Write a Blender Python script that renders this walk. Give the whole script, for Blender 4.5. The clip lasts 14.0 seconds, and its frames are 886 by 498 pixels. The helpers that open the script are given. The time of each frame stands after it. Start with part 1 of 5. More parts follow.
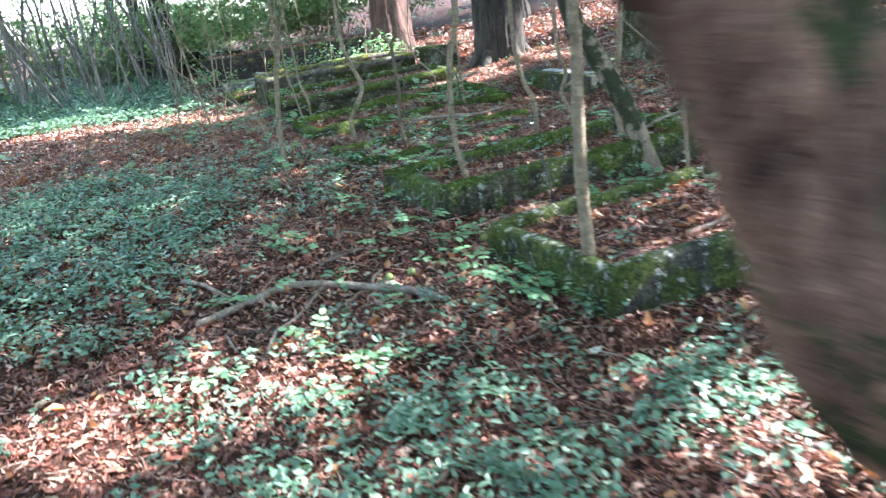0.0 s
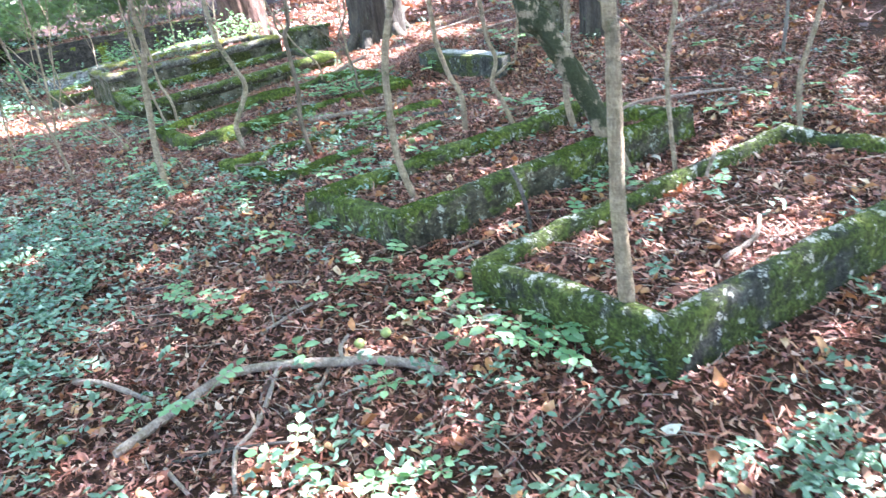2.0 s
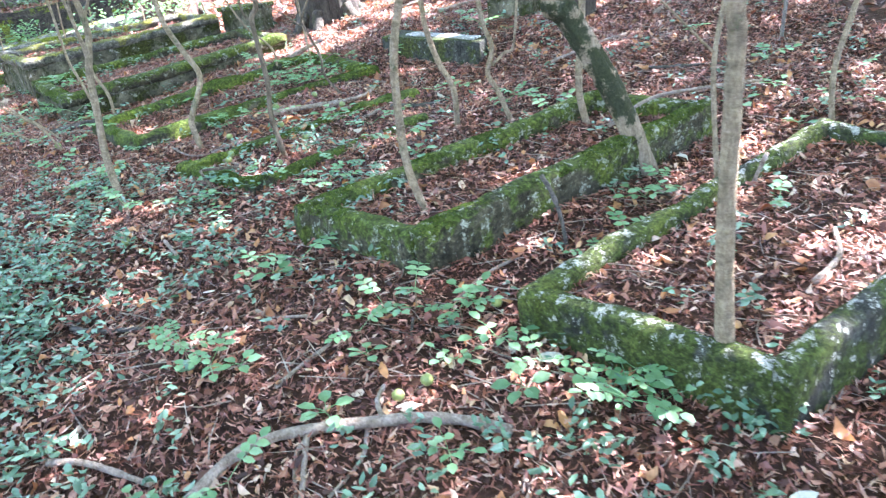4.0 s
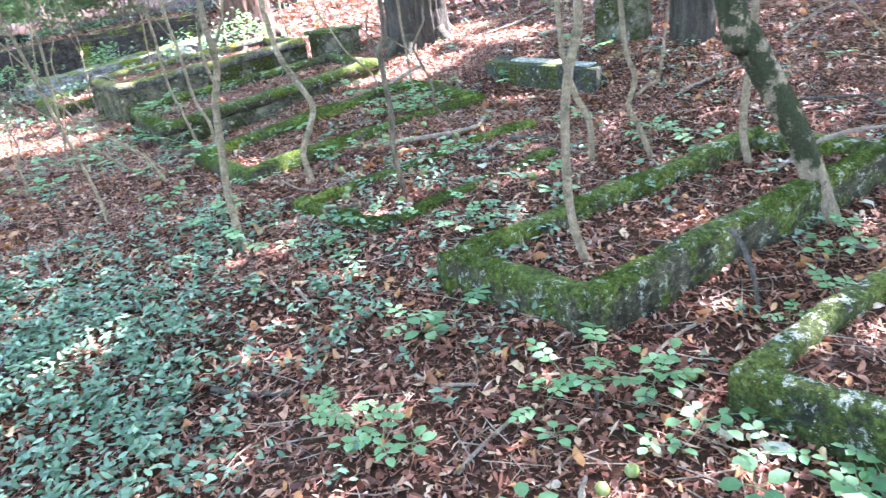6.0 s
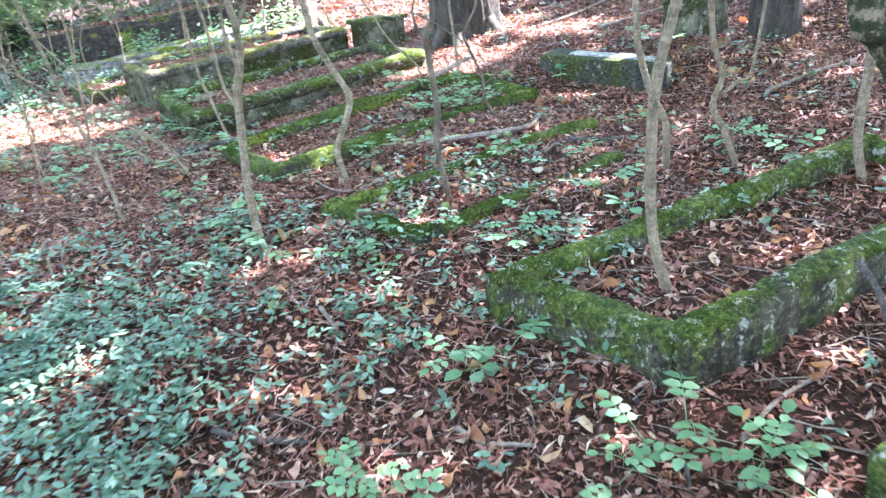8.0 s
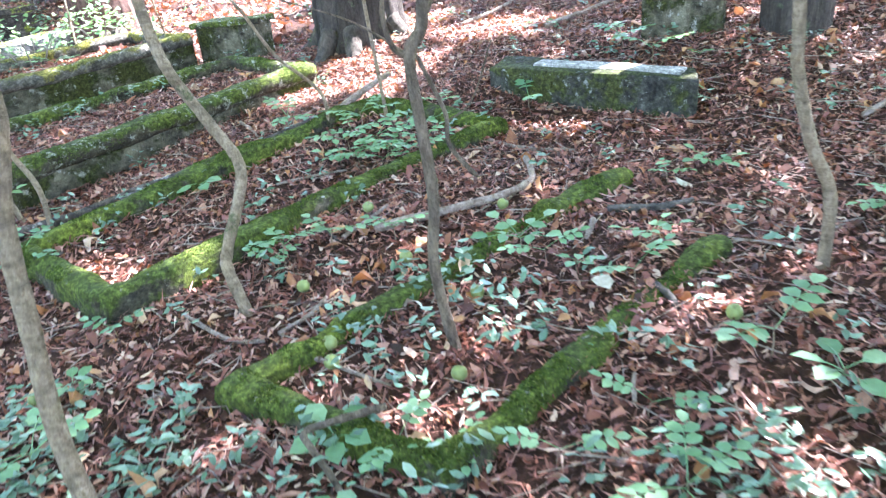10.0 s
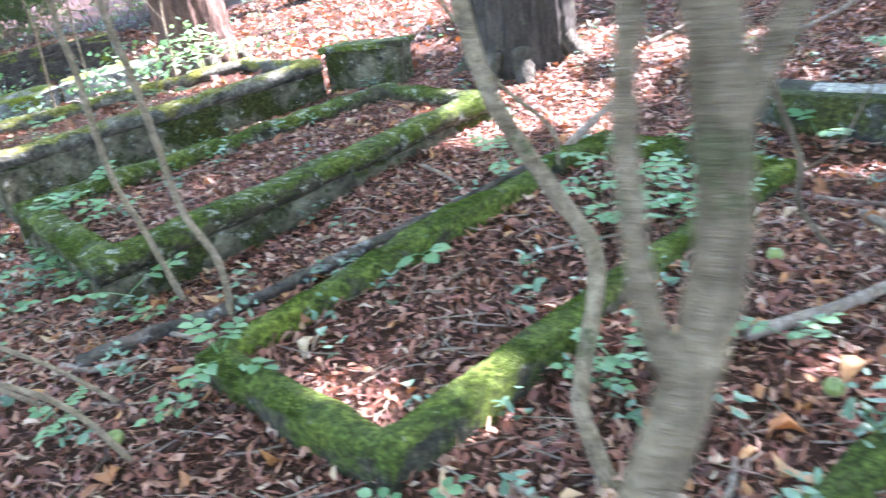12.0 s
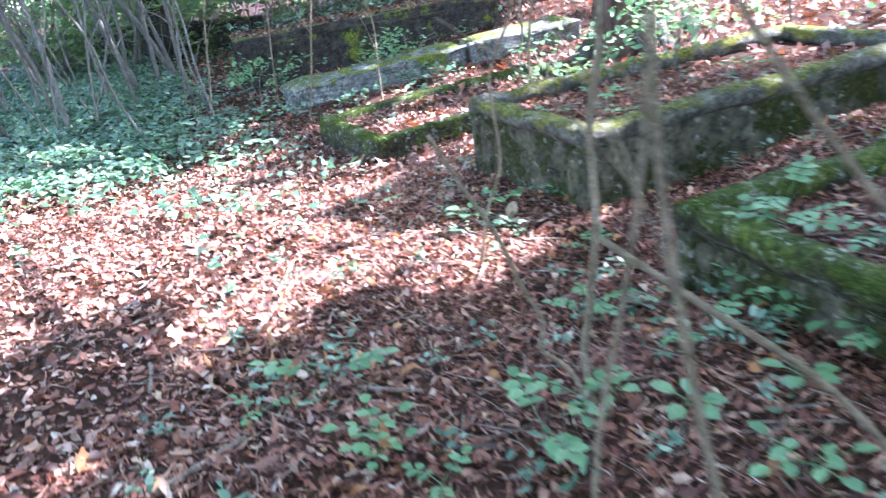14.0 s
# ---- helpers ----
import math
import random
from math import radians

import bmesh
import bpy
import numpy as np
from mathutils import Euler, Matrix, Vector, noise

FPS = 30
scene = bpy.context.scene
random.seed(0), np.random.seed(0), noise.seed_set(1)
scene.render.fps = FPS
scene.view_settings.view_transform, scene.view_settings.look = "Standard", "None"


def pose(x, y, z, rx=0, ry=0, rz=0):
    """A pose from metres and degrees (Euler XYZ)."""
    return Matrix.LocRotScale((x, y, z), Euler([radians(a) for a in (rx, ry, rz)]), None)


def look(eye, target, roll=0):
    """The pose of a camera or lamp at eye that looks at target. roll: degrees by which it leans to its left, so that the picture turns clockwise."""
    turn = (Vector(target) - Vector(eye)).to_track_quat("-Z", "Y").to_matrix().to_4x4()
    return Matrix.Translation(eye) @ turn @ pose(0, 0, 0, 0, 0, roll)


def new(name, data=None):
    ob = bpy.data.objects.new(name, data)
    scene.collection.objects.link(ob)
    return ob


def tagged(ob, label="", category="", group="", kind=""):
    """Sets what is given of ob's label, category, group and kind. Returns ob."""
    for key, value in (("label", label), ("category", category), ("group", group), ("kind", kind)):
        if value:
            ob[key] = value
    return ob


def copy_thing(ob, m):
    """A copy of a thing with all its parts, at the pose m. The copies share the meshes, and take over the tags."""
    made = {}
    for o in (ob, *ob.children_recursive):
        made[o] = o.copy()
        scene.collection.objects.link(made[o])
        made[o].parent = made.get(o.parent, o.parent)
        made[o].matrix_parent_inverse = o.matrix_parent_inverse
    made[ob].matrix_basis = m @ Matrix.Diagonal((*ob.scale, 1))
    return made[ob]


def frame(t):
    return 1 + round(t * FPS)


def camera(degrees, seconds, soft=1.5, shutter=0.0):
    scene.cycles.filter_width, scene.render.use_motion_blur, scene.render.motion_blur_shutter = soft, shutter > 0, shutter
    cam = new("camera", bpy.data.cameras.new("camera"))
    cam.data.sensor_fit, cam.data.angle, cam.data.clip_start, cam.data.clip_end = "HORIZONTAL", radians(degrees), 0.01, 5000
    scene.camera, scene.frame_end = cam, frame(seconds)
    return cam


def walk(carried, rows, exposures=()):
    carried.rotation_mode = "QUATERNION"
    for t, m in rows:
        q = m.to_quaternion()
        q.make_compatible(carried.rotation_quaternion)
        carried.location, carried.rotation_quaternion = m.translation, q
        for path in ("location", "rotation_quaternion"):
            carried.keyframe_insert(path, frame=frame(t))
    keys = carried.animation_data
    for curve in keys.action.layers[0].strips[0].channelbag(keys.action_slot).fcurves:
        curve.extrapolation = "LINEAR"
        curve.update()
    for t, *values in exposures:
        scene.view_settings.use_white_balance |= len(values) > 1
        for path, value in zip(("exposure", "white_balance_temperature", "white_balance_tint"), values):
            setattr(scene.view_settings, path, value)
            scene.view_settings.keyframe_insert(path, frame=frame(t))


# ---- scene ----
cam = camera(62.6, 14.0, soft=1.3, shutter=0.33)
PATH = [
    (0, (1.932, 0.901, 1.222), (1.395, 2.719, 0.585), -5.7),
    (0.5, (1.351, 1.421, 1.243), (0.803, 3.235, 0.604), -5.1),
    (1, (1.116, 1.792, 1.384), (0.667, 3.622, 0.713), -6.2),
    (1.5, (1.068, 1.82, 1.355), (0.851, 3.681, 0.654), -6.7),
    (2, (1.181, 1.689, 1.353), (1.036, 3.535, 0.6), -7.4),
    (2.2, (1.214, 1.672, 1.394), (1.105, 3.509, 0.612), -7.4),
    (4.3, (0.568, 2.371, 1.423), (0.63, 4.187, 0.587), -6.8),
    (4.5, (0.481, 2.459, 1.432), (0.545, 4.278, 0.602), -6.9),
    (5, (0.265, 2.62, 1.432), (0.332, 4.445, 0.616), -6.8),
    (5.5, (0.185, 2.665, 1.483), (0.243, 4.496, 0.68), -6.8),
    (6, (0.178, 2.635, 1.502), (0.122, 4.474, 0.718), -7.3),
    (6.5, (0.182, 2.645, 1.499), (-0.003, 4.483, 0.734), -7.4),
    (7, (0.227, 2.672, 1.499), (-0.026, 4.504, 0.738), -7.0),
    (7.2, (0.254, 2.691, 1.493), (-0.02, 4.52, 0.733), -6.9),
    (9.3, (-0.303, 4.584, 1.173), (-0.129, 6.402, 0.355), -5.8),
    (9.5, (-0.34, 4.767, 1.183), (-0.141, 6.581, 0.363), -6.0),
    (10, (-0.422, 5.185, 1.248), (-0.178, 6.989, 0.419), -6.5),
    (10.5, (-0.508, 5.569, 1.265), (-0.251, 7.368, 0.43), -7.1),
    (11, (-0.664, 5.824, 1.347), (-0.4, 7.624, 0.518), -7.3),
    (11.5, (-1.004, 6.04, 1.31), (-0.735, 7.861, 0.528), -6.8),
    (12, (-1.25, 6.274, 1.211), (-1.087, 8.116, 0.45), -7.8),
    (12.5, (-1.654, 6.458, 1.256), (-1.779, 8.316, 0.527), -8.0),
    (13, (-2.096, 6.581, 1.221), (-2.345, 8.429, 0.498), -7.4),
    (13.5, (-2.729, 6.751, 1.29), (-3.088, 8.562, 0.522), -7.4),
    (14, (-3.28, 7.26, 1.29), (-3.74, 9.055, 0.536), -7.2),
]
EXPOSURES = [(0, 3.1, 5600, 16), (1, 3.72, 5600, 20), (5, 4.03, 5600, 25), (9.5, 4.05, 5620, 25), (11, 4.05, 5640, 25), (12.5, 3.82, 5640, 26), (13.3, 3.72, 5480, 26), (14, 3.36, 5260, 25)]
walk(cam, [(t, look(eye, target, roll)) for t, eye, target, roll in PATH], EXPOSURES)

# ---- light ----
SUN = Vector((0.60, 0.28, 0.77)).normalized()
world = bpy.data.worlds.new("sky")
scene.world = world
world.use_nodes = True
wn = world.node_tree.nodes
sky = wn.new("ShaderNodeTexSky")
sky.sky_type = "NISHITA"
sky.sun_disc = False
sky.sun_elevation = math.asin(SUN.z)
sky.sun_rotation = math.atan2(SUN.x, SUN.y)
wn["Background"].inputs["Strength"].default_value = 0.15
world.node_tree.links.new(sky.outputs[0], wn["Background"].inputs["Color"])
sun_data = bpy.data.lights.new("sun", "SUN")
sun_data.energy = 5.0
sun_data.angle = radians(0.53)
sun_data.color = (1.0, 0.96, 0.9)
sun_ob = new("sun", sun_data)
sun_ob.matrix_world = look((0, 0, 30), Vector((0, 0, 30)) - SUN)


# ---- materials ----
def mat(name, rough=0.8, spec=0.3):
    m = bpy.data.materials.new(name)
    m.use_nodes = True
    nt = m.node_tree
    b = nt.nodes["Principled BSDF"]
    b.inputs["Roughness"].default_value = rough
    b.inputs["Specular IOR Level"].default_value = spec
    return m, nt, b


def noise_tex(nt, scale, detail=4, rough=0.6, coord="Object"):
    tc = nt.nodes.new("ShaderNodeTexCoord")
    n = nt.nodes.new("ShaderNodeTexNoise")
    n.inputs["Scale"].default_value = scale
    n.inputs["Detail"].default_value = detail
    n.inputs["Roughness"].default_value = rough
    nt.links.new(tc.outputs[coord], n.inputs["Vector"])
    return n


def ramp(nt, src, stops):
    r = nt.nodes.new("ShaderNodeValToRGB")
    e = r.color_ramp.elements
    while len(e) < len(stops):
        e.new(0.5)
    for k, (p, col) in enumerate(stops):
        e[k].position = p
        e[k].color = (*col, 1)
    nt.links.new(src, r.inputs[0])
    return r


def mix(nt, fac, a, b, mode="MIX"):
    m = nt.nodes.new("ShaderNodeMix")
    m.data_type = "RGBA"
    m.blend_type = mode
    if isinstance(fac, float):
        m.inputs[0].default_value = fac
    else:
        nt.links.new(fac, m.inputs[0])
    nt.links.new(a, m.inputs[6])
    nt.links.new(b, m.inputs[7])
    return m.outputs[2]


def bump(nt, b, src, strength, dist=0.01):
    n = nt.nodes.new("ShaderNodeBump")
    n.inputs["Strength"].default_value = strength
    n.inputs["Distance"].default_value = dist
    nt.links.new(src, n.inputs["Height"])
    nt.links.new(n.outputs[0], b.inputs["Normal"])


def leaf_material(name, stops, rough, through_col, amount, spec=0.3, small=40):
    """Leaves that differ one from another, with light passing through."""
    m, nt, b = mat(name, rough, spec)
    g = nt.nodes.new("ShaderNodeNewGeometry")
    oi = nt.nodes.new("ShaderNodeObjectInfo")
    add = nt.nodes.new("ShaderNodeMath")
    add.operation = "ADD"
    nt.links.new(g.outputs["Random Per Island"], add.inputs[0])
    nt.links.new(oi.outputs["Random"], add.inputs[1])
    fr = nt.nodes.new("ShaderNodeMath")
    fr.operation = "FRACT"
    nt.links.new(add.outputs[0], fr.inputs[0])
    r = ramp(nt, fr.outputs[0], stops)
    n = noise_tex(nt, small, 3)
    shade = ramp(nt, n.outputs[0], [(0.3, (0.65, 0.65, 0.65)), (0.7, (1.15, 1.15, 1.15))])
    col = mix(nt, 1.0, r.outputs[0], shade.outputs[0], "MULTIPLY")
    nt.links.new(col, b.inputs["Base Color"])
    bump(nt, b, n.outputs[0], 0.3, 0.004)
    t = nt.nodes.new("ShaderNodeBsdfTranslucent")
    t.inputs["Color"].default_value = (*through_col, 1)
    ms = nt.nodes.new("ShaderNodeMixShader")
    ms.inputs[0].default_value = amount
    out = nt.nodes["Material Output"]
    nt.links.new(b.outputs[0], ms.inputs[1])
    nt.links.new(t.outputs[0], ms.inputs[2])
    nt.links.new(ms.outputs[0], out.inputs["Surface"])
    return m


DEAD = leaf_material("dead_leaf", [(0.0, (0.025, 0.009, 0.005)), (0.22, (0.1, 0.032, 0.02)), (0.42, (0.23, 0.08, 0.047)), (0.58, (0.2, 0.08, 0.063)),
                                   (0.75, (0.38, 0.162, 0.1)), (0.9, (0.46, 0.26, 0.18)), (1.0, (0.58, 0.43, 0.31))],
                     0.5, (0.36, 0.11, 0.03), 0.12, 0.4)
# paler copy of the dead leaf: the glade's strong sun put into its colour
SUNLITLEAF = leaf_material("sunlit_dead_leaf", [(0.0, (0.06, 0.024, 0.015)), (0.25, (0.19, 0.085, 0.06)), (0.55, (0.34, 0.18, 0.13)), (0.8, (0.46, 0.3, 0.23)), (1.0, (0.6, 0.5, 0.42))], 0.45, (0.36, 0.16, 0.07), 0.12, 0.5)
WHOLE = leaf_material("whole_dead_leaf", [(0.0, (0.19, 0.07, 0.03)), (0.4, (0.4, 0.17, 0.06)), (0.75, (0.5, 0.27, 0.12)), (1.0, (0.56, 0.42, 0.28))], 0.5, (0.45, 0.17, 0.05), 0.15, 0.4)
GREEN = leaf_material("carpet_leaf", [(0.0, (0.04, 0.085, 0.047)), (0.35, (0.095, 0.17, 0.105)), (0.75, (0.165, 0.26, 0.165)), (1.0, (0.3, 0.39, 0.27))],
                      0.34, (0.14, 0.3, 0.12), 0.25, 0.6)
SPRIG = leaf_material("seedling_leaf", [(0.0, (0.085, 0.19, 0.085)), (0.5, (0.15, 0.28, 0.13)), (1.0, (0.25, 0.38, 0.2))],
                      0.5, (0.25, 0.45, 0.14), 0.35, 0.4)
CANOPY = leaf_material("tree_leaf", [(0.0, (0.05, 0.11, 0.03)), (0.5, (0.08, 0.16, 0.04)), (1.0, (0.12, 0.21, 0.06))],
                       0.55, (0.36, 0.46, 0.2), 0.45, 0.3)


def soil_material():
    m, nt, b = mat("forest_soil", 0.95, 0.15)
    n1 = noise_tex(nt, 1.3, 5)
    n2 = noise_tex(nt, 28, 6, 0.7)
    c1 = ramp(nt, n2.outputs[0], [(0.25, (0.012, 0.006, 0.004)), (0.5, (0.045, 0.022, 0.014)), (0.75, (0.12, 0.06, 0.04))])
    c2 = ramp(nt, n1.outputs[0], [(0.35, (0.75, 0.72, 0.7)), (0.65, (1.1, 1.05, 1.0))])
    nt.links.new(mix(nt, 1.0, c1.outputs[0], c2.outputs[0], "MULTIPLY"), b.inputs["Base Color"])
    bump(nt, b, n2.outputs[0], 0.9, 0.03)
    return m


def add_up(nt, a, k, c):
    m = nt.nodes.new("ShaderNodeMath")
    m.operation = "MULTIPLY_ADD"
    m.inputs[1].default_value = k
    nt.links.new(a, m.inputs[0])
    nt.links.new(c, m.inputs[2])
    return m.outputs[0]


def stone_material(name, moss_bias, stone_lo, stone_hi, moss_hi=(0.13, 0.165, 0.03), up=0.10, lichen=0.0, lichen_up=0.0, crust=(0.36, 0.36, 0.33), smooth=False):
    """Old cement or stone with crusts of lichen, and moss that likes the upper faces."""
    m, nt, b = mat(name, 0.92, 0.2)
    n1 = noise_tex(nt, 3.5, 6, 0.65)
    n2 = noise_tex(nt, 45, 5, 0.7)
    n3 = noise_tex(nt, 11, 5, 0.6)
    n4 = noise_tex(nt, 16, 9, 0.78)
    n5 = noise_tex(nt, 150, 4, 0.7)
    base = ramp(nt, n3.outputs[0], [(0.3, stone_lo), (0.55, stone_hi), (0.72, tuple(min(1, v * 1.5) for v in stone_hi))])
    speck = ramp(nt, n2.outputs[0], [(0.35, (0.4, 0.4, 0.4)), (0.58, (1.0, 1.0, 1.0)), (0.68, (1.9, 1.9, 1.9))])
    if smooth:
        speck = ramp(nt, n2.outputs[0], [(0.35, (0.75, 0.75, 0.72)), (0.65, (1.15, 1.15, 1.15))])
    stone = mix(nt, 1.0, base.outputs[0], speck.outputs[0], "MULTIPLY")
    moss = ramp(nt, n2.outputs[0], [(0.3, tuple(v * 0.12 for v in moss_hi)), (0.48, tuple(v * 0.5 for v in moss_hi)), (0.66, tuple(v * 1.25 for v in moss_hi))])
    tone = ramp(nt, n1.outputs[0], [(0.32, (0.4, 0.36, 0.3)), (0.5, (1.0, 1.0, 0.9)), (0.68, (1.7, 1.5, 1.0))])
    moss_col = mix(nt, 1.0, moss.outputs[0], tone.outputs[0], "MULTIPLY")
    g = nt.nodes.new("ShaderNodeNewGeometry")
    sx = nt.nodes.new("ShaderNodeSeparateXYZ")
    nt.links.new(g.outputs["Normal"], sx.inputs[0])
    grow = add_up(nt, n3.outputs[0], 0.35, add_up(nt, sx.outputs[2], up, n1.outputs[0]))
    f = ramp(nt, grow, [(0.72 - moss_bias, (0, 0, 0)), (0.8 - moss_bias, (1, 1, 1))])
    col = mix(nt, f.outputs[0], stone, moss_col)
    if lichen:
        lf = ramp(nt, add_up(nt, sx.outputs[2], lichen_up, n4.outputs[0]), [(0.66 - lichen, (0, 0, 0)), (0.69 - lichen, (1, 1, 1))])
        lc = ramp(nt, n5.outputs[0], [(0.3, tuple(v * 0.5 for v in crust)), (0.65, crust)])
        col = mix(nt, lf.outputs[0], col, lc.outputs[0])
    grit = ramp(nt, n5.outputs[0], [(0.3, (0.6, 0.6, 0.6)), (0.65, (1.25, 1.25, 1.25))])
    nt.links.new(mix(nt, 1.0, col, grit.outputs[0], "MULTIPLY"), b.inputs["Base Color"])
    bump(nt, b, add_up(nt, n5.outputs[0], 0.35, n2.outputs[0]), 0.9, 0.02)
    return m


def bark_material(name, lo, hi, scale, stretch, lichen=None, amount=0.6, rings=0.0, bare_foot=0.0):
    m, nt, b = mat(name, 0.9, 0.2)
    tc = nt.nodes.new("ShaderNodeTexCoord")
    def stretched(s, by, detail):
        mp = nt.nodes.new("ShaderNodeMapping")
        mp.inputs["Scale"].default_value = by
        nt.links.new(tc.outputs["Object"], mp.inputs[0])
        k = noise_tex(nt, s, detail, 0.72)
        nt.links.new(mp.outputs[0], k.inputs["Vector"])
        return k.outputs[0]
    n = stretched(scale, stretch, 7)
    fine = stretched(scale * 5, (1, 1, 0.6), 4)
    col = ramp(nt, n, [(0.3, lo), (0.66, hi), (0.8, tuple(min(0.8, v * 1.3) for v in hi))]).outputs[0]
    gr = ramp(nt, fine, [(0.3, (0.6, 0.58, 0.56)), (0.6, (1.1, 1.1, 1.1))])
    col = mix(nt, 1.0, col, gr.outputs[0], "MULTIPLY")
    relief = add_up(nt, fine, 0.4, n)
    if rings:
        rg = stretched(6.0, (1, 1, 5), 6)
        rr = ramp(nt, rg, [(0.38, (1 - rings, 1 - rings * 1.05, 1 - rings * 1.1)), (0.52, (1.0, 1.0, 1.0)), (0.7, (1.2, 1.18, 1.14))])
        col = mix(nt, 1.0, col, rr.outputs[0], "MULTIPLY")
        relief = add_up(nt, rg, 0.8, relief)
    if lichen:
        n2 = noise_tex(nt, 7, 8, 0.75)
        src = n2.outputs[0]
        if bare_foot:
            sp = nt.nodes.new("ShaderNodeSeparateXYZ")
            nt.links.new(tc.outputs["Object"], sp.inputs[0])
            cl = nt.nodes.new("ShaderNodeMapRange")
            cl.inputs["From Min"].default_value = bare_foot
            cl.inputs["From Max"].default_value = bare_foot + 0.25
            nt.links.new(sp.outputs[2], cl.inputs["Value"])
            src = add_up(nt, cl.outputs[0], 0.16, src)
        f = ramp(nt, src, [(amount, (0, 0, 0)), (amount + 0.06, (1, 1, 1))])
        lc = ramp(nt, fine, [(0.3, tuple(v * 0.45 for v in lichen)), (0.65, lichen)])
        col = mix(nt, f.outputs[0], col, lc.outputs[0])
    nt.links.new(col, b.inputs["Base Color"])
    bump(nt, b, relief, 1.0, 0.03)
    return m


SOIL = soil_material()
MOSSY = stone_material("mossy_kerb", 0.08, (0.02, 0.018, 0.01), (0.085, 0.074, 0.044), (0.09, 0.12, 0.024), 0.18, 0.10, 0.0, (0.34, 0.35, 0.27))
SUNK = stone_material("sunken_kerb", 0.12, (0.03, 0.028, 0.02), (0.1, 0.088, 0.058), (0.105, 0.142, 0.028), 0.12, 0.05, 0.0, (0.27, 0.27, 0.22))
LICHEN = stone_material("lichened_kerb", 0.17, (0.012, 0.012, 0.009), (0.06, 0.06, 0.048), (0.075, 0.098, 0.024), 0.0, 0.085, 0.04, (0.42, 0.41, 0.35))
FOOTING = stone_material("footing_stone", 0.07, (0.016, 0.016, 0.013), (0.075, 0.073, 0.06), (0.065, 0.078, 0.026), 0.18, 0.07, -0.02, (0.3, 0.31, 0.28))
OLDRIM = stone_material("old_rim", 0.05, (0.05, 0.046, 0.034), (0.17, 0.16, 0.125), (0.2, 0.2, 0.05), 0.16, 0.08, 0.02, (0.3, 0.29, 0.24))
SLAB = stone_material("weathered_slab", 0.01, (0.06, 0.058, 0.05), (0.26, 0.255, 0.235), lichen=0.07, crust=(0.5, 0.5, 0.47))
CEMENT = stone_material("stained_cement", 0.10, (0.022, 0.019, 0.011), (0.155, 0.138, 0.09), (0.052, 0.06, 0.017), 0.0, 0.08, 0.0, (0.36, 0.345, 0.28), True)
PALE = stone_material("pale_slab", -0.06, (0.24, 0.23, 0.2), (0.42, 0.405, 0.36), (0.12, 0.135, 0.06), 0.0)
DARK = stone_material("dark_stone", -0.02, (0.018, 0.015, 0.012), (0.075, 0.062, 0.05))
SAPBARK = bark_material("sapling_bark", (0.17, 0.128, 0.08), (0.42, 0.33, 0.22), 22, (1, 1, 0.35), (0.16, 0.16, 0.08), 0.59, 0.3)
LEANBARK = bark_material("leaning_bark", (0.035, 0.026, 0.018), (0.25, 0.195, 0.135), 26, (1, 1, 0.3), (0.07, 0.085, 0.03), 0.6)
STRIPPED = bark_material("stripped_bark", (0.14, 0.105, 0.07), (0.4, 0.32, 0.22), 20, (1, 1, 0.3), (0.055, 0.062, 0.03), 0.6, bare_foot=0.25)
TREEBARK = bark_material("old_bark", (0.012, 0.01, 0.008), (0.095, 0.08, 0.064), 14, (1, 1, 0.18), (0.12, 0.14, 0.08), 0.6)
REDBARK = bark_material("reddish_bark", (0.03, 0.018, 0.014), (0.19, 0.115, 0.088), 12, (1, 1, 0.18), (0.3, 0.27, 0.25), 0.62)
TRUNKBARK = bark_material("near_bark", (0.012, 0.008, 0.006), (0.3, 0.17, 0.115), 9, (1, 1, 0.5), (0.045, 0.056, 0.022), 0.5)
ROOT = bark_material("mossy_root", (0.016, 0.014, 0.01), (0.13, 0.11, 0.085), 14, (1, 1, 0.5), (0.085, 0.1, 0.028), 0.56)
STICK = bark_material("dead_wood", (0.14, 0.1, 0.075), (0.42, 0.34, 0.27), 18, (1, 1, 1))
BLACKWOOD = bark_material("rotten_wood", (0.03, 0.027, 0.023), (0.16, 0.14, 0.12), 20, (1, 1, 1))
LOGBARK = bark_material("lichened_log_bark", (0.018, 0.015, 0.012), (0.15, 0.125, 0.1), 16, (1, 1, 1), (0.36, 0.35, 0.32), 0.56)
THICKET = bark_material("thicket_bark", (0.1, 0.085, 0.07), (0.28, 0.25, 0.22), 18, (1, 1, 0.4))
FRUIT, fnt, fb = mat("green_fruit", 0.45, 0.4)
fn = noise_tex(fnt, 30, 3)
fnt.links.new(ramp(fnt, fn.outputs[0], [(0.3, (0.13, 0.16, 0.045)), (0.7, (0.25, 0.28, 0.09))]).outputs[0], fb.inputs["Base Color"])


# ---- shape of the ground ----
def slope(x, y):
    """Height of the bare forest floor: a bank that rises towards the heads of the graves."""
    x, y = np.asarray(x, float), np.asarray(y, float)
    s = 0.8 * x + 0.6 * y
    w = np.clip(-0.6 * x + 0.8 * y, 2.2, 14.5)
    far = np.maximum(s - 7.5, 0)
    s = 2.6 + 0.35 * np.logaddexp(0, (s - 2.6) / 0.35)
    s = 7.5 - 0.5 * np.logaddexp(0, (7.5 - s) / 0.5)
    return -0.72 + 0.0171 * s + 0.00973 * s * s + 0.1363 * w - 0.00832 * w * w + 0.09 * np.minimum(far, 25) - 0.10 * np.exp(-((np.asarray(x) + 3.15) ** 2 + (np.asarray(y) - 10.1) ** 2) / 0.4) - 0.13 * np.exp(-((np.asarray(x) - 1.0) ** 2 + (np.asarray(y) - 8.7) ** 2) / 0.8)


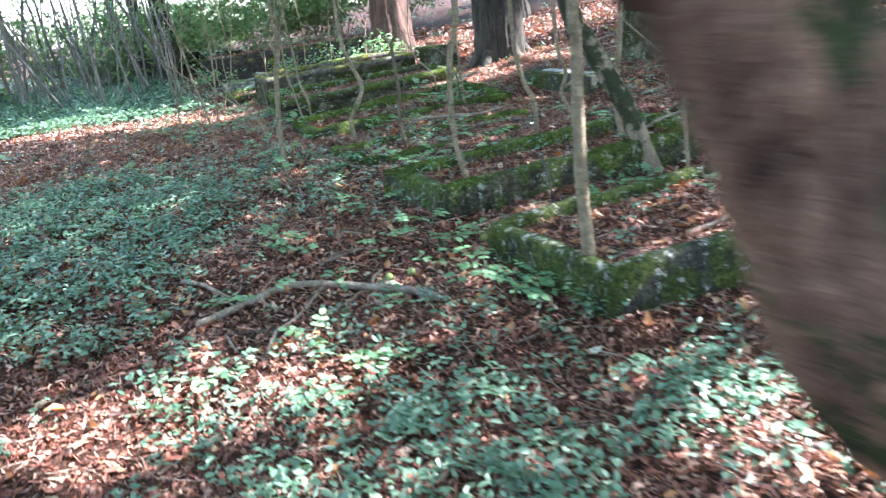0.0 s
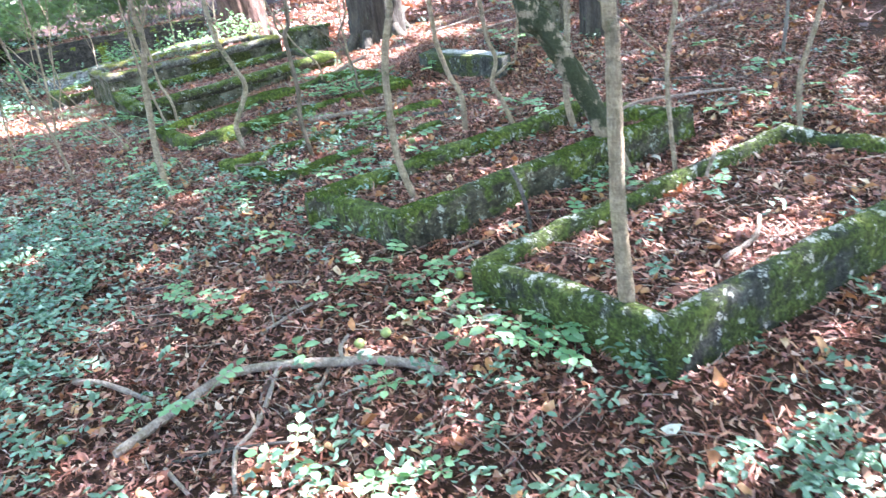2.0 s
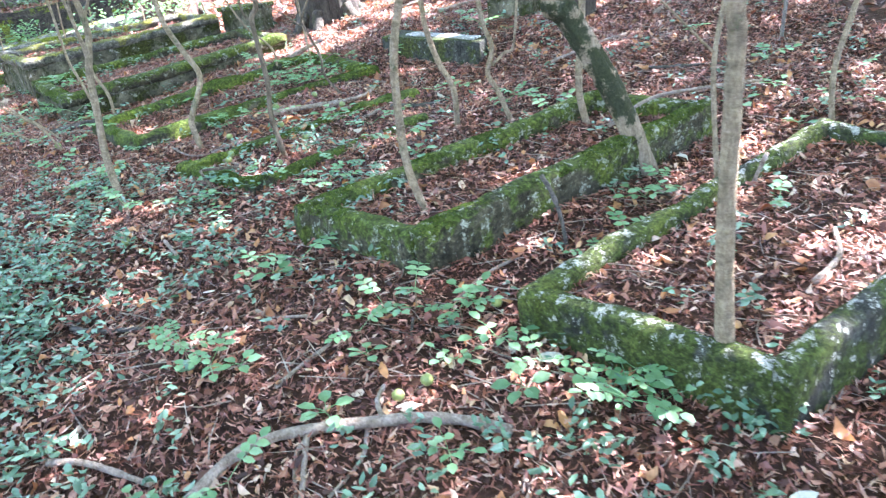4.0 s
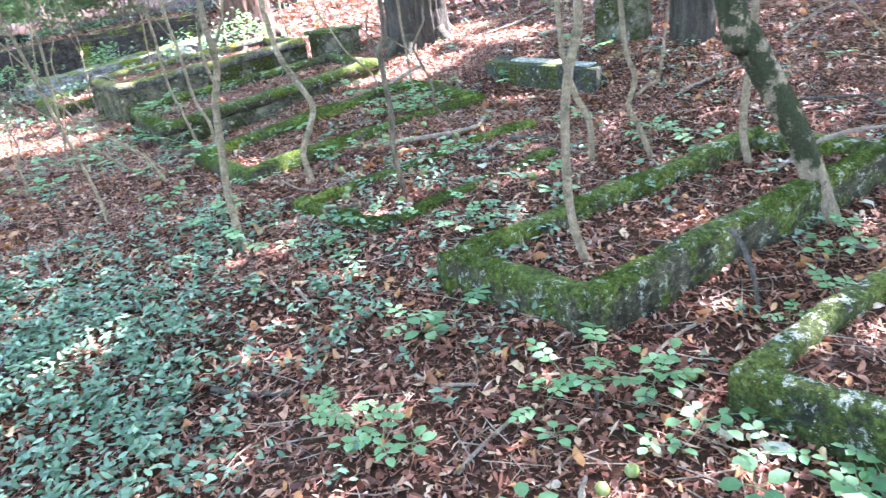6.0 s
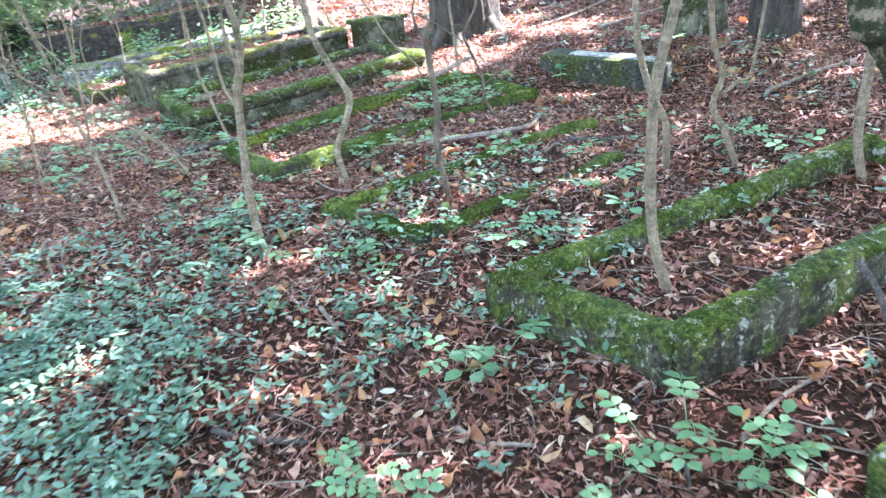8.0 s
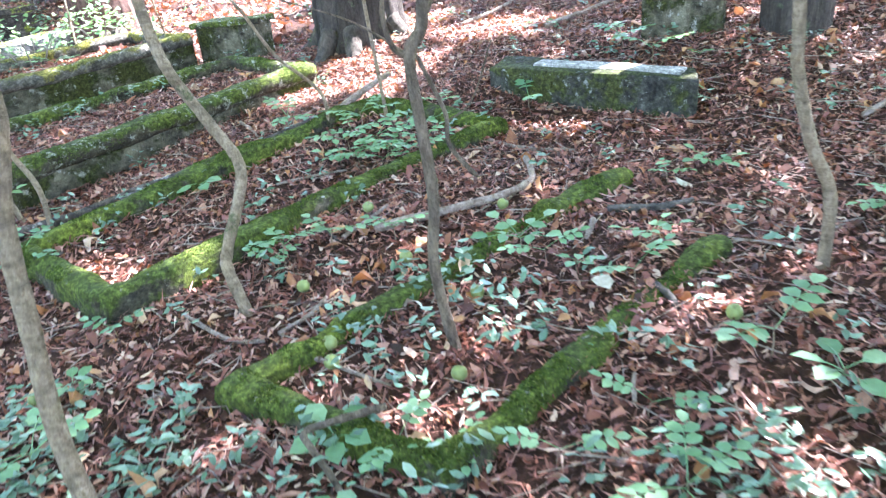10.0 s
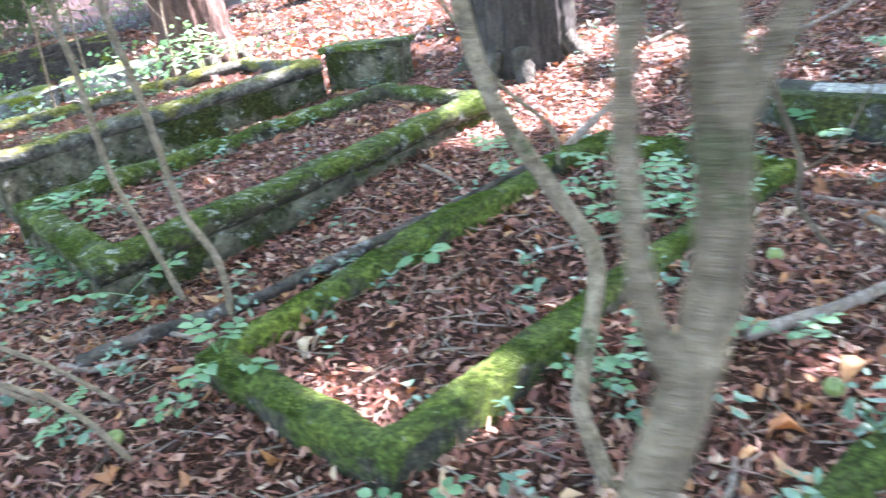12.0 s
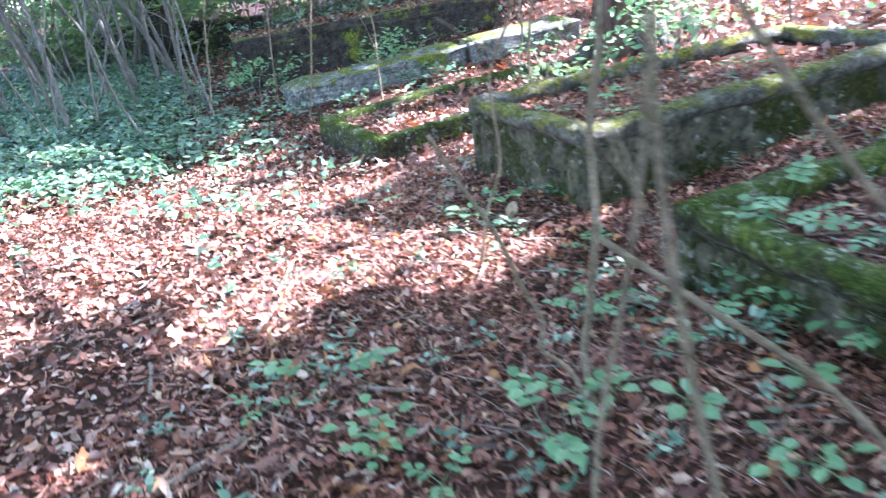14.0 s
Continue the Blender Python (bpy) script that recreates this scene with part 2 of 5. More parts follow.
def rough(x, y):
    return (0.014 * np.sin(3.1 * x + 1.7 * y + 0.4) + 0.012 * np.sin(-2.3 * x + 4.1 * y) + 0.008 * np.sin(7.3 * x - 2.9 * y + 1.0)
            + 0.006 * np.sin(9.1 * y + 4.4 * x))


def floor_z(x, y):
    return slope(x, y) + rough(np.asarray(x, float), np.asarray(y, float))


FILLS = []


def inside(quad, x, y):
    ok = np.ones(np.shape(x), bool)
    for k in range(4):
        a, b = quad[k], quad[(k + 1) % 4]
        ok &= (b[0] - a[0]) * (y - a[1]) - (b[1] - a[1]) * (x - a[0]) > 0
    return ok


def top_z(x, y):
    """Height of what leaves would lie on: the floor, or the earth in a grave."""
    x, y = np.asarray(x, float), np.asarray(y, float)
    z = floor_z(x, y)
    for quad, plane in FILLS:
        z = np.where(inside(quad, x, y), np.maximum(z, plane[0] + plane[1] * x + plane[2] * y), z)
    return z


# ---- mesh helpers ----
def mesh_from(name, verts, faces, material, smooth=True):
    me = bpy.data.meshes.new(name)
    me.from_pydata(verts, [], faces)
    me.materials.append(material)
    if smooth:
        me.polygons.foreach_set("use_smooth", [True] * len(me.polygons))
    me.update()
    return me


def part(name, me, parent, label=""):
    ob = new(name, me)
    ob.parent = parent
    if label:
        tagged(ob, label)
    return ob


def thing(name, at, label, category, group="", kind=""):
    ob = new(name)
    ob.location = at
    ob.empty_display_size = 0.1
    return tagged(ob, label, category, group, kind)


def local(points, at):
    at = Vector(at)
    return [tuple(Vector(p) - at) for p in points]


def smooth_line(points, per=5):
    """A Catmull-Rom line through the points."""
    p = [Vector(q) for q in points]
    if len(p) == 2:
        return [p[0].lerp(p[1], k / per) for k in range(per + 1)]
    p = [p[0] * 2 - p[1]] + p + [p[-1] * 2 - p[-2]]
    out = []
    for i in range(1, len(p) - 2):
        a, b, c, d = p[i - 1:i + 3]
        for k in range(per):
            t = k / per
            out.append(0.5 * ((2 * b) + (c - a) * t + (2 * a - 5 * b + 4 * c - d) * t * t + (3 * b - a - 3 * c + d) * t ** 3))
    out.append(p[-2])
    return out


def tube(points, r0, r1, sides=9, knobs=0.12, seed=1, flare=0.0, per=5, ridge=0.0):
    """Vertices and faces of a tapered, slightly uneven stem along a line."""
    line = smooth_line(points, per)
    n = len(line)
    rng = random.Random(seed)
    verts, faces = [], []
    side = Vector((1, 0, 0))
    for i, p in enumerate(line):
        d = (line[min(i + 1, n - 1)] - line[max(i - 1, 0)]).normalized()
        side = (side - d * side.dot(d))
        if side.length < 1e-3:
            side = d.orthogonal()
        side.normalize()
        up = d.cross(side)
        u = i / (n - 1)
        r = (r0 + (r1 - r0) * u) * (1 + knobs * (rng.random() - 0.5))
        if flare:
            r *= 1 + flare * max(0, 1 - u * 9) ** 2
        for k in range(sides):
            a = 2 * math.pi * k / sides
            rr = r * (1 + knobs * 0.6 * (rng.random() - 0.5))
            if flare:
                rr *= 1 + 0.5 * flare * max(0, 1 - u * 9) * max(0, math.sin(a * 3 + seed))
            if ridge:
                rr *= 1 + ridge * noise.noise(Vector((math.cos(a) * 7 + seed, math.sin(a) * 7, p.z * 1.2))) + 0.4 * ridge * noise.noise(Vector((math.cos(a) * 16, math.sin(a) * 16, p.z * 4)))
            verts.append(tuple(p + (side * math.cos(a) + up * math.sin(a)) * rr))
    for i in range(n - 1):
        for k in range(sides):
            k2 = (k + 1) % sides
            faces.append((i * sides + k, i * sides + k2, (i + 1) * sides + k2, (i + 1) * sides + k))
    faces.append(tuple(range(sides))[::-1])
    faces.append(tuple((n - 1) * sides + k for k in range(sides)))
    return verts, faces


LEAF_V = np.array([(-0.5, 0), (-0.24, 0.2), (0.16, 0.22), (0.5, 0), (0.16, -0.22), (-0.24, -0.2), (-0.24, 0), (0.16, 0)])
LEAF_F = [(0, 6, 1), (1, 6, 7, 2), (2, 7, 3), (3, 7, 4), (4, 7, 6, 5), (5, 6, 0)]


QUAD_V = np.array([(-0.5, 0), (0.05, 0.24), (0.5, 0), (0.05, -0.24)])
QUAD_F = [(0, 3, 2, 1)]


def leaves_mesh(name, pos, size, material, tilt=0.5, curl=0.6, seed=1, slim=1.0, fold=0.5, plain=False, spread=0.0, jag=0.0):
    """Many single leaves as one mesh: pos is n x 3."""
    LV, LF = (QUAD_V, QUAD_F) if plain else (LEAF_V, LEAF_F)
    m = len(LV)
    rng = np.random.default_rng(seed)
    n = len(pos)
    size = np.broadcast_to(size, n) * rng.uniform(0.65, 1.3, n)
    if spread:
        size = size * np.clip(rng.lognormal(0, spread, n), 0.4, 1.8)
    x = LV[None, :, 0] * np.ones((n, 1))
    y = LV[None, :, 1] * rng.uniform(0.75, 1.15, (n, 1)) * slim
    if jag:
        x, y = x + rng.normal(0, jag, x.shape), y + rng.normal(0, jag * 0.8, y.shape)
    a, b = rng.normal(0, fold, (n, 1)), rng.normal(0, curl, (n, 1))
    z = a * np.abs(y) + b * (x * x - 0.1) + rng.normal(0, 0.03, x.shape)
    v = np.stack([x, y, z], -1) * size[:, None, None]
    yaw = rng.uniform(0, 2 * np.pi, n)
    t1, t2 = rng.normal(0, tilt, n), rng.normal(0, tilt, n)
    def turn(v, ang, i, j):
        c, s = np.cos(ang)[:, None], np.sin(ang)[:, None]
        vi, vj = v[..., i] * c - v[..., j] * s, v[..., i] * s + v[..., j] * c
        v[..., i], v[..., j] = vi, vj
    turn(v, t1, 1, 2)
    turn(v, t2, 0, 2)
    turn(v, yaw, 0, 1)
    v += np.asarray(pos)[:, None, :]
    me = bpy.data.meshes.new(name)
    nv, loops = n * m, np.array([i for f in LF for i in f])
    lens = np.array([len(f) for f in LF])
    me.vertices.add(nv)
    me.vertices.foreach_set("co", v.reshape(-1).astype(np.float32))
    me.loops.add(n * len(loops))
    me.loops.foreach_set("vertex_index", (loops[None] + m * np.arange(n)[:, None]).reshape(-1).astype(np.int32))
    me.polygons.add(n * len(lens))
    starts = np.concatenate([[0], np.cumsum(lens)[:-1]])
    me.polygons.foreach_set("loop_start", (starts[None] + len(loops) * np.arange(n)[:, None]).reshape(-1).astype(np.int32))
    me.polygons.foreach_set("use_smooth", np.ones(n * len(lens), bool))
    me.materials.append(material)
    me.update(calc_edges=True)
    me.validate()
    return me


def spots(n, x0, x1, y0, y1, seed, keep=None):
    rng = np.random.default_rng(seed)
    x, y = rng.uniform(x0, x1, n), rng.uniform(y0, y1, n)
    if keep is not None:
        ok = keep(x, y, rng)
        x, y = x[ok], y[ok]
    return x, y


# ---- the forest floor ----
def stretch(lo, hi, step, out):
    inner = np.arange(lo, hi, step)
    grow = np.cumsum(step * 1.22 ** np.arange(1, 60))
    grow = grow[grow < out]
    return np.concatenate([lo - grow[::-1], inner, hi + grow])


gx, gy = stretch(-9, 5, 0.12, 160), stretch(-1, 16, 0.12, 160)
X, Y = np.meshgrid(gx, gy)
Z = floor_z(X, Y)
nx = len(gx)
gv = np.stack([X, Y, Z], -1).reshape(-1, 3).tolist()
gf = [(j * nx + i, j * nx + i + 1, (j + 1) * nx + i + 1, (j + 1) * nx + i) for j in range(len(gy) - 1) for i in range(nx - 1)]
ground = tagged(new("ground", mesh_from("ground", gv, gf, SOIL)), "brown forest floor of earth and leaf mould on a gentle bank", "ground", kind="structure")


# ---- graves ----
def sweep(a, b, inward, profile, seed, seg=0.09, wob=0.006, lump=0.0):
    """A worn stone bar from a to b; profile is (inward, up) round its section."""
    a, b, inward = Vector(a), Vector(b), Vector(inward)
    n = max(3, int((b - a).length / seg))
    m = len(profile)
    verts = []
    for i in range(n + 1):
        t = i / n
        p = a.lerp(b, t)
        for u, v in profile:
            q = p + inward * u + Vector((0, 0, v))
            f = noise.noise_vector(q * 5 + Vector((seed, 0, 0))) * wob * 1.6 + noise.noise_vector(q * 17) * wob
            if lump and v > -0.12:
                f = f + (Vector((0, 0, 1.0)) - inward * (0.8 if u < 0.05 else 0)) * lump * (noise.noise(q * 2.3 + Vector((0, seed, 0))) + 0.6 * noise.noise(q * 6.5))
            if i in (0, n):
                f = f - (b - a).normalized() * (0.008 if i else -0.008) * (1 if v > -0.03 else 0)
            verts.append(tuple(q + f))
    faces = [(i * m + k, i * m + (k + 1) % m, (i + 1) * m + (k + 1) % m, (i + 1) * m + k) for i in range(n) for k in range(m)]
    faces.append(tuple(range(m))[::-1])
    faces.append(tuple(n * m + k for k in range(m)))
    return verts, faces


def bar_profile(width, height, r=0.028):
    pts = [(0, -height), (0, -height * 0.6), (0, -height * 0.3), (0, -r), (r * 0.3, -r * 0.3), (r, 0)]
    k = 3
    pts += [(r + (width - 2 * r) * i / k, 0.004 if 0 < i < k else 0) for i in range(1, k + 1)]
    pts += [(width - r * 0.3, -r * 0.3), (width, -r), (width, -height * 0.5), (width, -height)]
    return pts


def fix(me):
    bm = bmesh.new()
    bm.from_mesh(me)
    bmesh.ops.recalc_face_normals(bm, faces=bm.faces)
    bm.to_mesh(me)
    bm.free()
    return me


def plane_of(quad, drop):
    p = np.array(quad)
    A = np.c_[np.ones(4), p[:, 0], p[:, 1]]
    c, *_ = np.linalg.lstsq(A, p[:, 2] - drop, rcond=None)
    return tuple(c)


def inset(quad, d):
    """The quad moved inwards by d; corners run front, far right, far left, left."""
    out = []
    for k in range(4):
        p, q, r = Vector(quad[k]), Vector(quad[(k + 1) % 4]), Vector(quad[k - 1])
        e1, e2 = (q - p).normalized(), (r - p).normalized()
        sn = e1.cross(e2).length
        out.append(tuple(p + (e1 + e2) * d / sn))
    return out


MOSSTUFT = leaf_material("moss_tuft", [(0.0, (0.01, 0.017, 0.004)), (0.4, (0.033, 0.052, 0.011)), (0.78, (0.085, 0.118, 0.022)), (1.0, (0.22, 0.235, 0.06))], 0.9, (0.2, 0.3, 0.04), 0.2, 0.1)


def moss_on(verts, ring, n, seed, parent, at):
    """Cushions of moss tufts along the upper part of a swept bar."""
    rng = np.random.default_rng(seed)
    v = np.array(verts).reshape(-1, ring, 3)
    k = v.shape[0]
    i, u = rng.integers(0, k - 1, n), rng.random((n, 1))
    j, w = rng.integers(3 if ring > 9 else 0, ring - 4, n), rng.random((n, 1))
    p = (v[i, j] * (1 - u) + v[i + 1, j] * u) * (1 - w) + (v[i, j + 1] * (1 - u) + v[i + 1, j + 1] * u) * w
    f = np.array([noise.noise(Vector(q) * 4.5 + Vector((seed, 0, 0))) + 0.5 * noise.noise(Vector(q) * 14) for q in p])
    p = p[f > rng.uniform(-0.06, 0.3, n)]
    ob = part("moss", leaves_mesh("moss", p - np.array(at), 0.0125, MOSSTUFT, 1.0, 0.4, seed, 1.0, plain=True), parent, "green cushions of moss")
    return tagged(ob, kind="stuff")


def grave(name, quad, width, height, label, material, drop=0.06, sides=(0, 1, 2, 3), rim=0.0, fill=True, sub=0.0, seed=1, rim_mat=None, tufts=6500, lump=0.012):
    """An enclosure of kerb stones round a bed of earth. With a rim it is a built box with an overhanging moulded edge."""
    at = Vector(quad[0])
    at.z = float(floor_z(at.x, at.y))
    g = thing(name, at, label, "grave", "old graves")
    for k in sides:
        p, q = Vector(quad[k]), Vector(quad[(k + 1) % 4])
        other = Vector(quad[(k + 2) % 4]) - q
        d = (q - p).normalized()
        inward = (other - d * other.dot(d))
        inward.z = 0
        inward.normalize()
        long_side = k in (0, 2)
        a, b = (p, q) if long_side else (p + d * width * 0.5, q - d * width * 0.5)
        if not long_side:
            a, b = a - Vector((0, 0, 0.006)), b - Vector((0, 0, 0.006))
        if rim:
            o = 0.035
            v, f = sweep(a + inward * o, b + inward * o, inward, [(u, w - rim) for u, w in bar_profile(width - o * 1.6, height - rim, 0.01)], seed + k, wob=0.004)
            part("side_wall", fix(mesh_from("side_wall", local(v, at), f, material)), g)
            prof = [(0.0, -rim * 0.75), (0.0, -rim * 0.25), (0.02, -0.01), (0.05, 0), (width - 0.03, 0.003), (width, -0.02), (width, -rim), (0.035, -rim - 0.012), (0.02, -rim)]
            v, f = sweep(a, b, inward, prof, seed + 9 + k, seg=0.05, wob=0.009, lump=lump)
            if tufts:
                moss_on(v, 9, int((b - a).length * tufts), seed + k, g, at)
            part("rim", fix(mesh_from("rim", local(v, at), f, rim_mat or material)), g, "moss-grown moulded rim")
        else:
            v, f = sweep(a, b, inward, bar_profile(width, height), seed + k, seg=0.045, wob=0.009, lump=lump)
            if tufts:
                moss_on(v, 13, int((b - a).length * tufts), seed + k, g, at)
            part("kerb", fix(mesh_from("kerb", local(v, at), f, material)), g)
    if fill:
        iq = inset(quad, width * 0.5)
        pl = plane_of(quad, drop)
        FILLS.append(([(c[0], c[1]) for c in inset(quad, width * 0.9)], pl))
        n = 14
        vv = []
        for j in range(n + 1):
            for i in range(n + 1):
                s, t = i / n, j / n
                p = (Vector(iq[0]).lerp(Vector(iq[1]), s)).lerp(Vector(iq[3]).lerp(Vector(iq[2]), s), t)
                p.z = max(pl[0] + pl[1] * p.x + pl[2] * p.y, float(floor_z(p.x, p.y))) + 0.012 * noise.noise(p * 4)
                vv.append(tuple(p))
        ff = [(j * (n + 1) + i, j * (n + 1) + i + 1, (j + 1) * (n + 1) + i + 1, (j + 1) * (n + 1) + i) for j in range(n) for i in range(n)]
        part("earth_bed", mesh_from("earth_bed", local(vv, at), ff, SOIL), g, "leaf-strewn earth inside the kerbs")
    return g


# corners: front, far right, far left, left
G1 = [(1.775, 4.02, 0.02), (3.53, 5.02, 0.2), (2.86, 5.86, 0.22), (1.05, 4.80, 0.025)]
G2 = [(0.69, 5.255, 0.112), (2.49, 6.24, 0.28), (1.87, 6.68, 0.32), (0.036, 5.916, 0.09)]
G3 = [(-0.29, 6.53, 0.05), (0.86, 7.285, 0.118), (0.80, 8.12, 0.175), (-0.915, 7.139, 0.045)]
G4 = [(-1.329, 7.673, 0.13), (0.52, 8.98, 0.22), (-0.15, 9.6, 0.33), (-1.91, 8.387, 0.148)]
G5 = [(-2.345, 9.0, 0.265), (-0.45, 10.40, 0.42), (-1.05, 11.15, 0.45), (-3.06, 10.05, 0.295)]
G6 = [(-3.40, 10.72, 0.42), (-1.45, 11.90, 0.56), (-2.1, 12.85, 0.56), (-4.15, 11.73, 0.435)]
G7 = [(-5.05, 12.53, 0.0), (-3.2, 13.7, 0.16), (-4.1, 14.9, 0.12), (-6.0, 13.75, -0.03)]
grave("grave", G1, 0.105, 0.34, "low grave with lichen-blotched cement kerbs and a leaf-strewn bed", LICHEN, 0.07, seed=3, tufts=900)
grave("grave", G2, 0.12, 0.30, "grave with bright moss-covered kerbs round dead leaves", MOSSY, 0.09, seed=23)
grave("grave", G3, 0.10, 0.2, "nearly buried grave with sunken mossy kerbs", SUNK, 0.05, sides=(0, 2, 3), seed=43, fill=False, lump=0.035)
grave("grave", G4, 0.11, 0.26, "low grave with moss-cushioned kerbs and a bed of leaves", SUNK, 0.09, seed=63, lump=0.022)
grave("grave", G5, 0.145, 0.44, "knee-high box grave with a thick mossy rim", CEMENT, 0.09, rim=0.10, seed=83, rim_mat=MOSSY)
grave("grave", G6, 0.13, 0.62, "tall cement box grave with a mossy moulded rim", CEMENT, 0.10, rim=0.09, seed=103, rim_mat=OLDRIM, tufts=700)
grave("grave", G7, 0.13, 0.30, "small grave with yellow-green mossy kerbs in leaves", MOSSY, 0.08, seed=123)


def block(name, quad, height, label, category, material, seed=1, bevel=0.02, cuts=5, wob=0.012, group=""):
    """A worn solid stone: four top corners and a height."""
    at = Vector(quad[0])
    at.z = min(p[2] for p in quad) - height
    bm = bmesh.new()
    top = [bm.verts.new(Vector(p) - at) for p in quad]
    bot = [bm.verts.new(Vector(p) - at - Vector((0, 0, height))) for p in quad]
    bm.faces.new(top)
    bm.faces.new(bot[::-1])
    for k in range(4):
        bm.faces.new((top[k], bot[k], bot[(k + 1) % 4], top[(k + 1) % 4]))
    bmesh.ops.recalc_face_normals(bm, faces=bm.faces)
    bmesh.ops.bevel(bm, geom=list(bm.edges), offset=bevel, segments=2, affect="EDGES", profile=0.6)
    bmesh.ops.subdivide_edges(bm, edges=[e for e in bm.edges if e.calc_length() > 0.1], cuts=cuts, use_grid_fill=True)
    for v in bm.verts:
        v.co += noise.noise_vector(v.co * 4 + Vector((seed, 0, 0))) * wob + noise.noise_vector(v.co * 15) * wob * 0.5
    me = bpy.data.meshes.new(name)
    bm.to_mesh(me)
    bm.free()
    me.materials.append(material)
    ob = new(name, me)
    ob.location = at
    return tagged(ob, label, category, group)


# headstone footing between the buried grave and the bank, with the pale bed of its lost stone
footing = block("stone_block", [(1.40, 8.54, 0.385), (1.50, 8.76, 0.395), (0.74, 9.74, 0.405), (0.565, 9.54, 0.39)], 0.38,
                "mossy block that once carried a headstone", "stone block", FOOTING, 5)
bed = block("mortar_bed", [(1.36, 8.67, 0.398), (1.45, 8.76, 0.402), (0.89, 9.47, 0.408), (0.80, 9.38, 0.404)], 0.03, "pale mortar scar where the stone stood", "", PALE, 7, 0.008, 4, 0.006)
bed.parent = footing
bed.matrix_parent_inverse = Matrix.Translation(-footing.location)
def joined(name, label, category, *pieces):
    """A thing put together of several stones."""
    t = thing(name, pieces[0].location, label, category)
    for ob in pieces:
        ob.parent = t
        ob.matrix_parent_inverse = Matrix.Translation(-t.location)
    return t


body_stone = block("body", [(-0.90, 11.74, 0.60), (-0.78, 11.92, 0.60), (-1.30, 12.26, 0.59), (-1.45, 12.05, 0.59)], 0.45,
      "stained cement body", "", CEMENT, 11)
cap = block("cap", [(-0.87, 11.70, 0.635), (-0.74, 11.92, 0.635), (-1.30, 12.30, 0.62), (-1.49, 12.04, 0.62)], 0.05, "thin mossy cap slab", "", MOSSY, 12, 0.012, 5, 0.008)
joined("pedestal", "square stained pedestal at the head of the box grave", "pedestal", body_stone, cap)
for quad, z_top, low in ((G5, 0.155, 0.42), (G6, 0.31, 0.6)):
    owner_ob = [o for o in bpy.data.objects if o.get("category") == "grave" and (o.location.xy - Vector(quad[0][:2])).length < 0.01][0]
    for k in (0, 3):
        p = Vector(quad[k])
        u, w = (Vector(quad[1]) - Vector(quad[0])).normalized(), (Vector(quad[3]) - Vector(quad[0])).normalized()
        w = w if k == 0 else -w
        a = p + u * 0.012 + w * 0.012
        crn = [a, a + u * 0.19, a + u * 0.19 + w * 0.19, a + w * 0.19]
        if k == 3:
            crn = crn[::-1]
        post = block("corner_post", [(q.x, q.y, z_top) for q in crn], low, "square cement corner post", "", CEMENT, 40 + k, 0.012, 3, 0.006)
        post.parent = owner_ob
        post.matrix_parent_inverse = Matrix.Translation(-owner_ob.location)
block("headstone", [(2.06, 9.49, 1.75), (2.16, 9.64, 1.75), (1.75, 9.92, 1.75), (1.647, 9.773, 1.75)], 1.55,
      "upright grey headstone slab of stained cement", "headstone", CEMENT, 13, 0.02, 6)
block("stone_slab", [(-7.06, 15.47, -0.06), (-5.0, 16.35, 0.17), (-5.35, 17.1, 0.17), (-7.45, 16.25, -0.06)], 0.5,
      "long weathered grey stone block with moss patches", "stone slab", SLAB, 17, 0.04, 9, 0.06)
block("stone_slab", [(-4.9, 16.2, 0.2), (-3.6, 16.6, 0.33), (-4.0, 17.4, 0.33), (-5.2, 17.0, 0.2)], 0.4,
      "broken pale slab lying among shrubs", "stone slab", SLAB, 19, 0.03, 5, 0.04)
G9 = [(-8.6, 17.3, 0.42), (-4.9, 18.9, 0.62), (-5.6, 20.4, 0.6), (-9.4, 18.8, 0.4)]
tomb_body = block("body", [(p[0] * 0.985 - 0.1, p[1] * 0.99 + 0.18, p[2] - 0.1) for p in G9], 0.95, "dark rubble body", "", DARK, 29, 0.03, 7, 0.05)
tomb_lid = block("lid", G9, 0.13, "thick dark lid with leaf litter", "", DARK, 33, 0.03, 9, 0.04)
joined("tomb", "broad dark stone tomb with leaf litter on top", "tomb", tomb_body, tomb_lid)
FILLS.append(([(p[0], p[1]) for p in G9], plane_of(G9, 0.0)))


block("stone_wall", [(-11.2, 22.6, 0.4), (-10.9, 23.3, 0.4), (-23.9, 28.9, 0.4), (-24.2, 28.2, 0.4)], 1.3, "long dark rubble wall behind the thicket", "wall", DARK, 37, 0.05, 24, 0.07)


